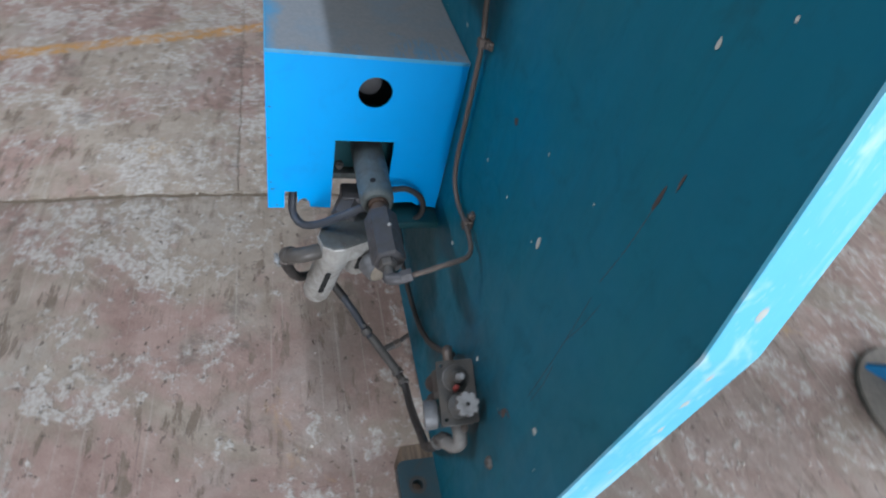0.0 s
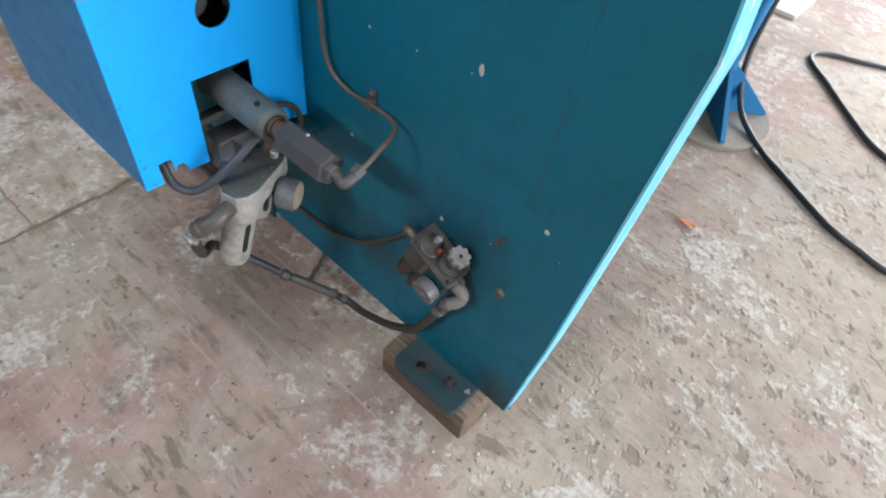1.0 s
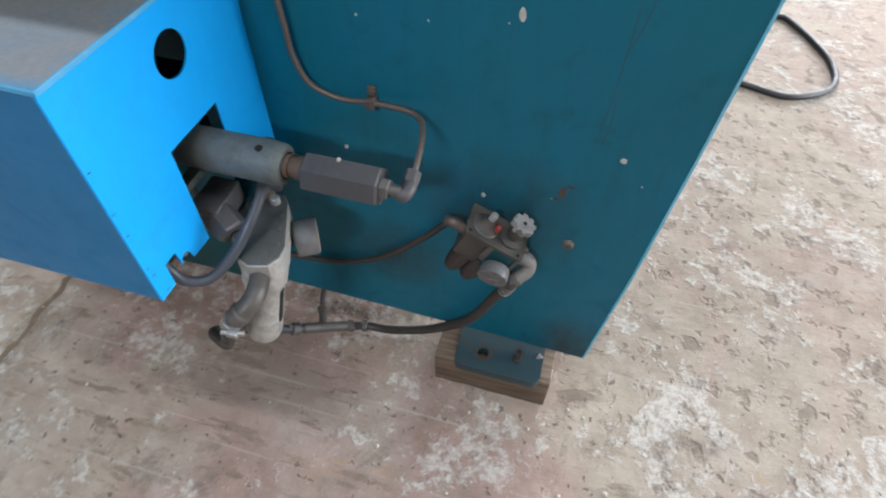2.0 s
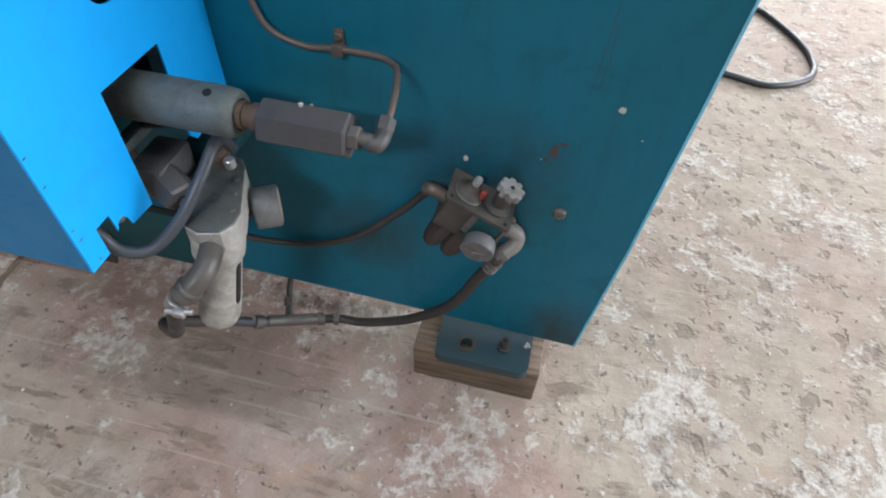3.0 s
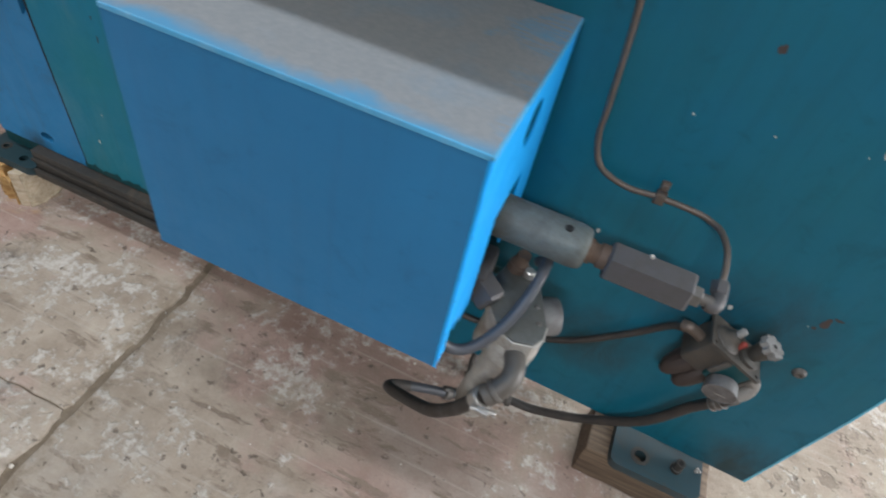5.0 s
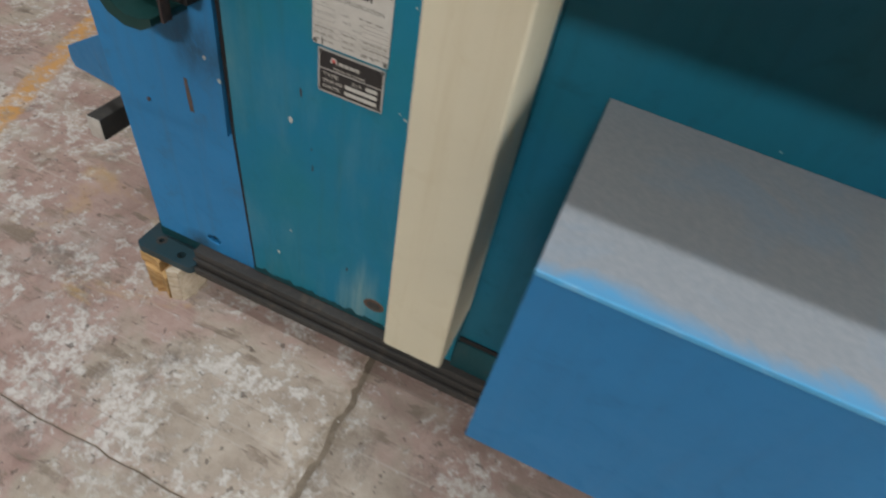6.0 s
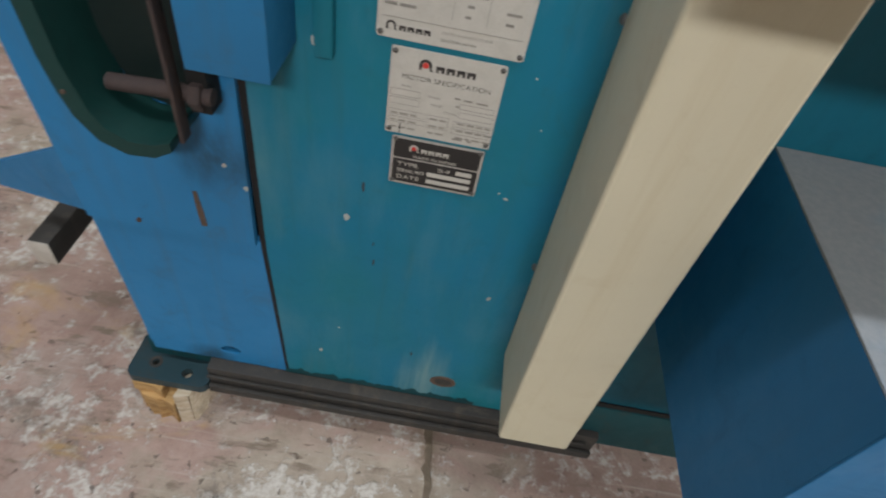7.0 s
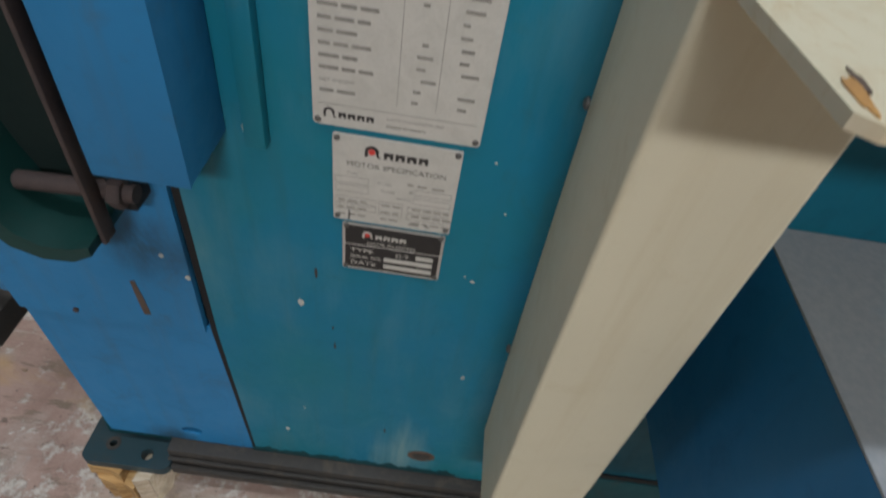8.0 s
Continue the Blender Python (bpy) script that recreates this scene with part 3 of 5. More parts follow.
# blue covers to the left of the panel
low_cover = part("lower_cover", sheet([(-1.299, 0.150), (-1.0905, 0.150), (-1.1045, 0.450), (-1.312, 0.450)],
                                      [circle(-1.175, 0.181, 0.0150, 24, 1.0, 0.7)], on_wall(0.012), 0.0105), BLUE_COVER, machine, "faded blue lower sheet cover", 0)
part("drain_hole", box((-1.197, 0.0125, 0.165), (-1.152, 0.0155, 0.198)), BLACK, low_cover, "dark inside of an oval hole", 0)
up_cover = part("upper_cover", sheet([(-1.311, 0.446), (-1.1085, 0.446), (-1.1055, 0.70), (-1.1055, 1.2), (-1.338, 1.2), (-1.321, 0.65)], [], on_wall(0.005), 0.009), BLUE_COVER, machine,
                "faded blue upper sheet cover overlapping the lower one", 0)
part("cover_side", box((-1.312, 0.0125, 0.150), (-1.296, 0.06, 1.2)), BLUE_COVER, machine, "", 0)
part("seam_gap", sheet([(-1.0903, 0.151), (-1.0854, 0.151), (-1.0972, 0.44), (-1.0977, 1.2), (-1.109, 1.2), (-1.1043, 0.44)], [], on_wall(0.02), 0.0185), BLACK, machine, "dark gap between cover and panel", 0)
part("rust_mark", sheet([(-1.172, 0.521), (-1.167, 0.522), (-1.164, 0.49), (-1.163, 0.467), (-1.170, 0.466), (-1.1715, 0.485)], [], on_wall(-0.0042), 0.0004), RUST, up_cover, "brown rust mark", 0)
part("panel_plug", sheet(circle(-0.846, 0.206, 0.0195, 26, 1.0, 0.72), [], on_wall(0.0), 0.0012), RUST, panel, "brown oval plug")
part("plug_slot", sheet(circle(-0.846, 0.206, 0.013, 22, 1.0, 0.65), [], on_wall(-0.0013), 0.0006), STEEL_DIRTY, panel)
part("oil_band", sheet([(-1.09, 0.151)] + [(-1.09 + 0.30 * k / 60, 0.163 + 0.012 * noise.noise(Vector((k * 0.31, 2, 0))) + 0.006 * noise.noise(Vector((k * 0.9, 7, 0)))) for k in range(61)] + [(-0.79, 0.151)],
                       [], on_wall(-0.0003), 0.0004), TEAL_DARK, panel, "dark oily stain along the foot of the panel", 0)

# paint chips and scratches on plate, panel and cover
for i, (x, z, r, sx, sy) in enumerate(((0.021, 0.685, 0.0062, 0.55, 1.3), (0.154, 0.534, 0.0042, 1.1, 1.0), (0.0, 0.437, 0.0038, 0.9, 1.0), (-0.152, 0.657, 0.0026, 1, 1),
                                       (-0.073, 0.663, 0.0022, 1, 1), (-0.185, 0.471, 0.0034, 0.7, 1.2), (0.183, 0.502, 0.0019, 1, 1), (0.009, 0.674, 0.0018, 1, 1),
                                       (0.110, 0.950, 0.004, 0.5, 1.3), (0.152, 0.986, 0.003, 0.7, 1.1), (-0.023, 0.764, 0.002, 1, 1), (0.073, 0.785, 0.0016, 1, 1.5),
                                       (-0.34, 0.742, 0.0035, 1, 1), (-0.45, 0.72, 0.002, 1, 1), (0.085, 0.455, 0.0015, 1, 1))):
    part("paint_chip", sheet(blot(x, z, r * (0.85 if r > 0.003 else 0.55), sx, sy, i), [], on_wall(-0.0002), 0.0005), CHIP, frame_plate)
for i, (x, z, r, sx, sy) in enumerate(((0.134, 0.846, 0.0045, 0.4, 2.6), (0.144, 0.868, 0.003, 0.4, 2.4), (0.097, 0.469, 0.007, 0.9, 1.2), (-0.111, 0.742, 0.005, 0.8, 0.9),
                                       (0.106, 0.480, 0.0045, 1.2, 0.5), (0.091, 0.457, 0.003, 1, 1))):
    part("scuff_mark", sheet(blot(x, z, r, sx, sy, i + 40, 24, 0.7), [], on_wall(-0.0002), 0.0004), SCRATCH, frame_plate)
for x0, z0, x1, z1 in ((0.134, 0.834, 0.125, 0.745), (0.128, 0.62, 0.126, 0.548), (0.126, 0.725, 0.119, 0.543), (0.139, 0.73, 0.124, 0.655)):
    part("scratch", hose([(x0, 0.0001, z0), ((x0 + x1) / 2 + 0.002, 0.0001, (z0 + z1) / 2), (x1, 0.0001, z1)], 0.00035, 5, 4), SCRATCH, frame_plate)
part("plate_screw", lathe((0.12, 0, 0.379), (0.12, -0.006, 0.379), [(0, 0.0085), (0.002, 0.0085), (0.0055, 0.006), (0.006, 0.003), (0.004, 0.0028)], 20), DULL_STEEL, frame_plate, "rusty screw head with a socket")
for i, (x, z, r, sx, sy) in enumerate(((-1.0, 0.521, 0.0058, 0.75, 1.15), (-0.819, 0.424, 0.0037, 0.9, 1.1), (-1.033, 0.234, 0.0037, 0.9, 1.1), (-1.007, 0.301, 0.002, 1, 1),
                                       (-0.835, 0.591, 0.0026, 1.1, 0.8), (-0.839, 0.731, 0.0014, 1, 1), (-0.822, 0.681, 0.0012, 1, 1), (-0.843, 0.597, 0.0015, 1, 1))):
    part("paint_chip", sheet(blot(x, z, r * 0.8, sx, sy, i + 70), [], on_wall(-0.0002), 0.0005), CHIP, panel)
for i, (x, z, r, sx, sy) in enumerate(((-0.983, 0.571, 0.004, 0.4, 1.6), (-0.966, 0.452, 0.003, 0.4, 1.6), (-0.901, 0.267, 0.0025, 0.5, 1.5), (-0.968, 0.486, 0.002, 0.4, 1.5))):
    part("scuff_mark", sheet(blot(x, z, r, sx, sy, i + 90), [], on_wall(-0.0002), 0.0005), SCRATCH, panel)
for i, (x, z, r) in enumerate(((-1.13, 0.568, 0.0036), (-1.11, 0.540, 0.0042))):
    part("paint_chip", sheet(blot(x, z, r * 0.75, 0.9, 1.1, i + 110), [], on_wall(-0.0042), 0.0005), CHIP, up_cover)
part("cover_rivet", rod((-1.246, -0.004, 0.457), (-1.246, -0.007, 0.457), 0.003, 12), SCRATCH, up_cover)

# white scuffs on the pale edge
for i, (z, r) in enumerate(((0.775, 0.003), (0.735, 0.0045), (0.69, 0.003), (0.84, 0.005), (0.60, 0.0025))):
    slope = 0.048 if z < 0.80 else -0.121
    x = 0.237 + (z - 0.80) * slope
    part("edge_scuff", sheet(blot(0.022 + 0.004 * (i % 3), z, r, 0.6, 1.4, i + 130), [], lambda u, v, w, x=x, z=z, m=slope: (x + 0.0030 + m * (v - z) + w, u, v), 0.0004), CHIP, frame_plate)

# ---- table top above the post ----
table = thing("work_table", (-0.5, -0.1, 0.918), "cream steel work table top with a rusty corner", "table")
part("table_top", sheet([(-0.781, -0.223), (-0.774, -0.228), (-0.22, -0.228), (-0.22, -0.001), (-0.795, -0.001), (-0.790, -0.12)], [], on_flat(0.925), 0.005), CREAM_STAINED, table, "", 30)
part("rusty_corner", sheet(blot(-0.7760, -0.2150, 0.0030, 0.75, 3.0, 5, 24, 0.8), [], on_flat(0.9301), 0.0004), ORANGE_RUST, table, "orange rust along the corner")
part("rust_run", sheet(blot(-0.7720, -0.2055, 0.0022, 0.7, 3.4, 12, 24, 0.8), [], on_flat(0.9301), 0.0003), RUST, table, "brown run beside the rust")

# ---- cream upright duct ----
duct = thing("cable_duct", (-0.738, -0.06, 0.310), "cream sheet-steel upright cable duct before the teal panel", "duct")
body = sheet(rounded(-0.7750, -0.123, -0.6870, -0.001, 0.0045, "ab"), [rounded(-0.7725, -0.1205, -0.6895, -0.0035, 0.003, "ab")], on_flat(0.310), 0.6145)
for v in body.verts:
    v.co.x -= (0.026 if v.co.x < -0.73 else 0.015) * (v.co.z - 0.310)
    v.co.x += 0.002 if v.co.x < -0.73 and v.co.y > -0.06 else 0.0
part("duct_body", body, CREAM, duct, "", 50)
for z in (0.51, 0.80):
    part("duct_screw", lathe((-0.7768 - 0.026 * (z - 0.31), -0.012, z), (-0.781 - 0.026 * (z - 0.31), -0.012, z), [(0, 0.0045), (0.002, 0.0045), (0.0035, 0.0025)], 16), DULL_STEEL, duct, "small steel screw")

# ---- blue box over the air cylinder ----
cover = thing("blue_cover_box", (-0.457, -0.13, 0.405), "blue sheet-steel cover box with a dusty top", "cover box")
X0, X1, Y0, Z0, Z1 = -0.618, -0.289, -0.268, 0.449, 0.711
face_outline = [(Y0, Z0), (-0.244, Z0), (-0.244, 0.482), (-0.226, 0.482), (-0.224, Z0 + 0.010), (-0.221, Z0 + 0.017), (-0.215, Z0 + 0.020), (-0.208, Z0 + 0.014), (-0.205, Z0 + 0.002),
                (-0.174, Z0), (-0.174, 0.579), (-0.088, 0.579), (-0.088, 0.470), (-0.078, 0.460), (-0.045, 0.462), (-0.035, 0.455), (-0.012, Z0 + 0.002), (-0.0015, Z0), (-0.0015, Z1), (Y0, Z1)]
# front panel and its lip carry the brighter, lit blue
face = part("front_panel", sheet(face_outline, [circle(-0.125, 0.659, 0.0235, 36)], on_end(X1), 0.0022), BLUE_LIT, cover, "blue front panel painted as lit, with a round hole and a cut-out", 0)
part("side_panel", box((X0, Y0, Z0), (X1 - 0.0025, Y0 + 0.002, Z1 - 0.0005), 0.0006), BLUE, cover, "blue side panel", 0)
part("side_lip", box((X1 - 0.0024, Y0 - 0.0006, Z0), (X1 + 0.0006, Y0 + 0.0012, Z1), 0.0005), BLUE_LIT, cover, "", 0)
part("top_panel", box((X0, Y0 + 0.0005, Z1 - 0.001), (X1 + 0.001, -0.001, Z1 + 0.0015), 0.0007), DUSTY, cover, "grey dusty top panel with blue rubbed edges", 0)
part("top_edge", join(box((X0, Y0 - 0.0006, Z1 - 0.003), (X1 + 0.0012, Y0 + 0.0016, Z1 + 0.0018), 0.0007), box((X1 - 0.0012, Y0, Z1 - 0.003), (X1 + 0.0012, -0.002, Z1 + 0.0018), 0.0006)),
     dirty_paint("rubbed_pale_blue_enamel", (0.10, 0.40, 0.68, 1), (0.4, 0.45, 0.46, 1), 0.35, 0.4, 0.2), cover, "rubbed pale blue top edge", 0)
part("back_panel", box((X0, Y0 + 0.002, Z0), (X0 + 0.002, -0.0015, Z1 - 0.001)), BLUE, cover, "", 0)
part("bottom_lip", box((X0, Y0 + 0.002, Z0), (X1 - 0.0025, Y0 + 0.010, Z0 + 0.002)), BLUE, cover, "", 0)
part("bottom_lip", box((X0 + 0.002, -0.02, Z0), (X1 - 0.003, -0.002, Z0 + 0.002)), BLUE, cover, "", 0)
part("panel_screw", lathe((-0.298, -0.213, 0.466), (-0.283, -0.213, 0.466), [(0, 0.0068), (0.004, 0.0068), (0.0085, 0.004), (0.0095, 0.001)], 16), DULL_STEEL, cover, "grey screw in the lower notch")
for i, (u, v, r) in enumerate(((-0.2635, 0.50, 0.002), (-0.263, 0.55, 0.0018), (-0.2615, 0.487, 0.0022), (-0.255, 0.455, 0.002), (-0.2645, 0.58, 0.002), (-0.2635, 0.63, 0.0016))):
    part("paint_chip", sheet(blot(u, v, r * 0.6, 1.9, 0.45, i + 200), [], lambda a, b, w: (X1 - 0.0003 + w, a, b), 0.0006), SCRATCH, face)

part("rusty_stud", lathe((X0 + 0.004, Y0 + 0.006, Z0 + 0.002), (X0 + 0.001, Y0 + 0.003, Z0 - 0.006), [(0, 0.005), (0.004, 0.0055), (0.007, 0.003)], 12), RUST, cover, "rusty stud at the lower corner")

# ---- air cylinder inside and through the box ----
AY, AZ = -0.121, 0.540
cyl = thing("air_cylinder", (-0.25, AY, AZ - 0.022), "grey air cylinder with a dark hexagonal coupling", "air cylinder")
part("barrel", lathe((-0.345, AY, AZ), (-0.196, AY, AZ), [(0, 0.0240), (0.136, 0.0240), (0.143, 0.0232), (0.147, 0.0215), (0.149, 0.0190), (0.1491, 0.0150), (0.131, 0.0145)], 40), GREY_CAST, cyl)
part("barrel_hole", lathe((-0.221, AY - 0.006, AZ + 0.0215), (-0.221, AY - 0.0066, AZ + 0.0238), [(0, 0.0042), (0.0024, 0.0042), (0.0024, 0.0022)], 16), BLACK, cyl, "small dark screw hole")
part("piston_rod", lathe((-0.217, AY, AZ), (-0.171, AY, AZ), [(0, 0.0095), (0.018, 0.0095), (0.0185, 0.0135), (0.026, 0.0135), (0.0265, 0.0110), (0.033, 0.0110), (0.0335, 0.0135), (0.046, 0.0135)], 24), RUST, cyl, "brown oily piston rod")
part("hex_coupling", hexagon((-0.174, AY, AZ - 0.002), (-0.088, AY, AZ - 0.002), 0.0225, 0.0022, radians(16)), HEX_STEEL, cyl, "dark dull hexagonal coupling", 20)
part("coupling_pip", rod((-0.136, AY + 0.004, AZ + 0.016), (-0.136, AY + 0.005, AZ + 0.022), 0.0025, 10, 0.001), BRIGHT_STEEL, cyl)
part("hex_nut", join(hexagon((-0.0905, AY - 0.003, AZ), (-0.078, AY - 0.003, AZ), 0.0115, 0.001, 0.3), rod((-0.082, AY - 0.003, AZ), (-0.066, AY - 0.003, AZ), 0.0065, 18)), DULL_STEEL, cyl)
flange = part("flange", sheet(rounded(-0.168, 0.495, -0.082, 0.581, 0.008), [circle(AY, AZ, 0.0222, 30)], on_end(-0.335), 0.012), TEAL_DARK, cyl, "dark cylinder flange")
for y, z in ((-0.160, 0.503), (-0.160, 0.571), (-0.090, 0.571), (-0.090, 0.503)):
    part("flange_bolt", join(hexagon((-0.335, y, z), (-0.327, y, z), 0.0068, 0.0008), rod((-0.327, y, z), (-0.323, y, z), 0.0042, 14)), DULL_STEEL, flange, "grey hexagon bolt")
part("cross_bar", box((-0.345, -0.20, 0.478), (-0.325, -0.06, 0.490), 0.002), GREY_CAST, cyl, "grey green bar below the barrel")
part("inner_block", box((-0.42, -0.20, 0.46), (-0.347, -0.04, 0.59), 0.004), TEAL_DARK, cyl, "dark cylinder body in the box")
part("dial_knob", lathe((-0.36, -0.128, 0.650), (-0.325, -0.128, 0.650), [(0, 0.019), (0.028, 0.019), (0.033, 0.017), (0.035, 0.012)], 28), HEX_STEEL, cyl, "dull grey knob behind the round hole")
part("knob_bracket", box((-0.42, -0.17, 0.595), (-0.36, -0.07, 0.69), 0.003), BLACK, cyl)

elbow = thing("tube_elbow", (-0.064, AY, AZ), "grey brass tube elbow with a compression nut on the coupling", "pipe fitting")
part("elbow_body", hose([(-0.070, AY - 0.003, AZ - 0.002), (-0.063, AY - 0.004, AZ - 0.003), (-0.060, AY + 0.002, AZ - 0.001), (-0.060, AY + 0.012, AZ + 0.001)], 0.0078, 16, 6), HEX_STEEL, elbow)
part("compression_nut", hexagon((-0.0605, AY + 0.010, AZ + 0.001), (-0.061, AY + 0.024, AZ + 0.006), 0.0092, 0.001), HEX_STEEL, elbow)

TUBE = [(-0.061, -0.100, 0.543), (-0.060, -0.085, 0.550), (-0.063, -0.060, 0.558), (-0.070, -0.036, 0.559), (-0.079, -0.022, 0.557), (-0.097, -0.0135, 0.557), (-0.141, -0.0095, 0.5555), (-0.180, -0.0095, 0.553),
        (-0.216, -0.0095, 0.567), (-0.231, -0.0095, 0.603), (-0.234, -0.0095, 0.645), (-0.247, -0.0095, 0.763), (-0.272, -0.0095, 0.827), (-0.33, -0.0095, 1.05)]
tube = thing("copper_tube", (-0.2, -0.01, 0.52), "thin brown copper air tube clipped to the teal plate", "air tube")
part("tube", hose(TUBE, 0.0035, 12, 12), COPPER, tube)


def clip(x, z, turn):
    bm = join(box((-0.006, -0.0145, -0.007), (0.006, -0.0005, 0.0065), 0.0015), box((-0.005, -0.005, 0.005), (0.005, -0.0005, 0.019), 0.001),
              rod((0, -0.0005, 0.013), (0, -0.0085, 0.013), 0.0045, 12, 0.001))
    bm.transform(pose(x, 0, z, 0, turn, 0))
    return bm


part("tube_clip", clip(-0.141, 0.555, 0), COPPER, tube, "brown tube clip with a screw")
part("tube_clip", clip(-0.247, 0.763, 75), COPPER, tube, "brown tube clip with a screw")

# ---- filter and lubricator unit below the cylinder, hung a little askew ----
unit = thing("air_filter_unit", (-0.236, -0.15, 0.276), "grey cast air filter with two slotted bowls under the cylinder", "air filter")
top_shape = [(-0.252, -0.079), (-0.268, -0.088), (-0.279, -0.126), (-0.266, -0.164), (-0.247, -0.190), (-0.228, -0.197), (-0.207, -0.191), (-0.199, -0.177), (-0.200, -0.160), (-0.228, -0.094), (-0.237, -0.083)]
head = sheet(top_shape, [], on_flat(0.416), 0.0295)
head = part("head", head, ALU, unit, "pale cast head with facets")
cap = sheet([(x * 0.985 - 0.00355, y * 0.985 - 0.0021) for x, y in top_shape], [], on_flat(0.4456), 0.0024)
bmesh.ops.bevel(cap, geom=[e for e in cap.edges if all(v.co.z > 0.447 for v in e.verts) and len(e.link_faces) == 2 and e.calc_face_angle() > 1], offset=0.0015, segments=2, affect="EDGES", profile=0.5)
part("head_cap", cap, HEAD_CAST, head, "dark oily flat top of the head")
part("worn_rim", join(*[rod((*p, 0.4448), (*q, 0.4448), 0.0013, 8) for p, q in zip(top_shape[4:8], top_shape[5:9])]), ALU, head, "bare rubbed front edge of the head")
for x, y in ((-0.209, -0.160), (-0.218, -0.138), (-0.226, -0.117), (-0.262, -0.148)):
    part("head_screw", rod((x, y, 0.4475), (x, y, 0.4495), 0.0032, 12, 0.0006), DULL_STEEL, unit)
part("head_mark", sheet(rounded(-0.241, -0.155, -0.229, -0.143, 0.001), [rounded(-0.239, -0.153, -0.231, -0.145, 0.0008)], on_flat(0.4481), 0.0003), HEX_STEEL, unit, "stamped square mark")


def bowl(top, end, r, collar):
    """A bowl guard that hangs from top to end, with a slot towards +x."""
    top, end = Vector(top), Vector(end)
    tall = (end - top).length
    rings = [(0, r * 1.06), (0.002, r * 1.10), (collar, r * 1.08), (collar + 0.003, r * 0.99), (collar + 0.012, r * 0.96), (tall - 0.052, r * 0.95), (tall - 0.050, r * 0.98),
             (tall - 0.047, r * 0.95), (tall - 0.018, r * 0.93), (tall - 0.009, r * 0.82), (tall - 0.002, r * 0.5), (tall, r * 0.2)]
    ob = part("bowl", lathe(top, end, rings, 36), ALU, unit, "dusty pale aluminium bowl")
    z0, z1 = top.z - collar - 0.010, end.z + tall * 0.30
    lean = lambda v: top + (end - top) * ((top.z - v) / (top.z - end.z))
    part("sight_slot", sheet(rounded(-0.0042, z1, 0.0042, z0, 0.004), [], lambda u, v, w: (lean(v).x + r * 0.945 - 0.003 + w, lean(v).y - 0.002 + u, v), 0.0042), BLACK, ob, "dark sight slot")
    return ob


bowl((-0.226, -0.171, 0.420), (-0.248, -0.195, 0.284), 0.0250, 0.024)
bowl((-0.250, -0.120, 0.420), (-0.262, -0.132, 0.330), 0.0200, 0.018)
GC, GW = Vector((-0.204, -0.108, 0.405)), Vector((0.87, 0.49, 0.0)).normalized()
gauge = part("gauge", lathe(GC - GW * 0.014, GC + GW * 0.014, [(0, 0.0225), (0.002, 0.0240), (0.024, 0.0240), (0.027, 0.0232), (0.028, 0.0220)], 32), GAUGE_CASE, unit, "pale grey round gauge")
part("gauge_stem", join(rod(GC - GW * 0.040, GC - GW * 0.0135, 0.006, 16), hexagon(GC - GW * 0.026, GC - GW * 0.018, 0.0095, 0.001)), RUST, unit)
part("gauge_dial", rod(GC + GW * 0.0141, GC + GW * 0.0146, 0.0205, 28), GAUGE_FACE, gauge, "dusty dial")
part("socket_screw", join(rod((-0.241, -0.100, 0.448), (-0.241, -0.100, 0.459), 0.0062, 16, 0.001), rod((-0.241, -0.100, 0.459), (-0.241, -0.100, 0.4595), 0.003, 6)), BRIGHT_STEEL, unit, "bright socket screw")
part("gland", lathe((-0.258, -0.094, 0.448), (-0.254, -0.094, 0.474), [(0, 0.012), (0.010, 0.012), (0.011, 0.009), (0.026, 0.008)], 18), RUST, unit, "brown cable gland")
block = part("valve_block", join(hexagon((-0.300, -0.140, 0.461), (-0.266, -0.158, 0.447), 0.0200, 0.003), box((-0.320, -0.158, 0.436), (-0.282, -0.10, 0.476), 0.004)), HEX_STEEL, unit, "grey hexagon fitting behind the head")
part("block_slot", rod((-0.2655, -0.1582, 0.4468), (-0.2650, -0.1585, 0.4466), 0.0060, 12), BLACK, block, "dark bore of the fitting")
part("mounting_arm", box((-0.315, -0.10, 0.431), (-0.258, -0.001, 0.445), 0.002), TEAL_DARK, unit, "bracket arm back to the plate")
part("inlet_elbow", hose([(-0.228, -0.178, 0.420), (-0.217, -0.204, 0.423), (-0.215, -0.221, 0.420), (-0.222, -0.234, 0.412), (-0.232, -0.242, 0.402)], 0.0120, 18, 6), OILY_CAST, unit, "oily brown inlet elbow")
part("elbow_collar", lathe((-0.223, -0.235, 0.411), (-0.233, -0.2425, 0.4005), [(0, 0.0128), (0.002, 0.0142), (0.005, 0.0142), (0.007, 0.0122), (0.012, 0.0130), (0.016, 0.0130)], 22), OILY_CAST, unit, "ribbed collar of the elbow")
part("hose_clamp", join(lathe((-0.235, -0.243, 0.399), (-0.243, -0.245, 0.384), [(0, 0.0112), (0.001, 0.0120), (0.013, 0.0120), (0.014, 0.0112)], 22),
                        box((-0.236, -0.262, 0.390), (-0.222, -0.252, 0.398), 0.002), rod((-0.243, -0.259, 0.394), (-0.216, -0.254, 0.395), 0.0032, 12, 0.0006)), CLAMP_STEEL, unit, "shiny worm-drive hose clamp")

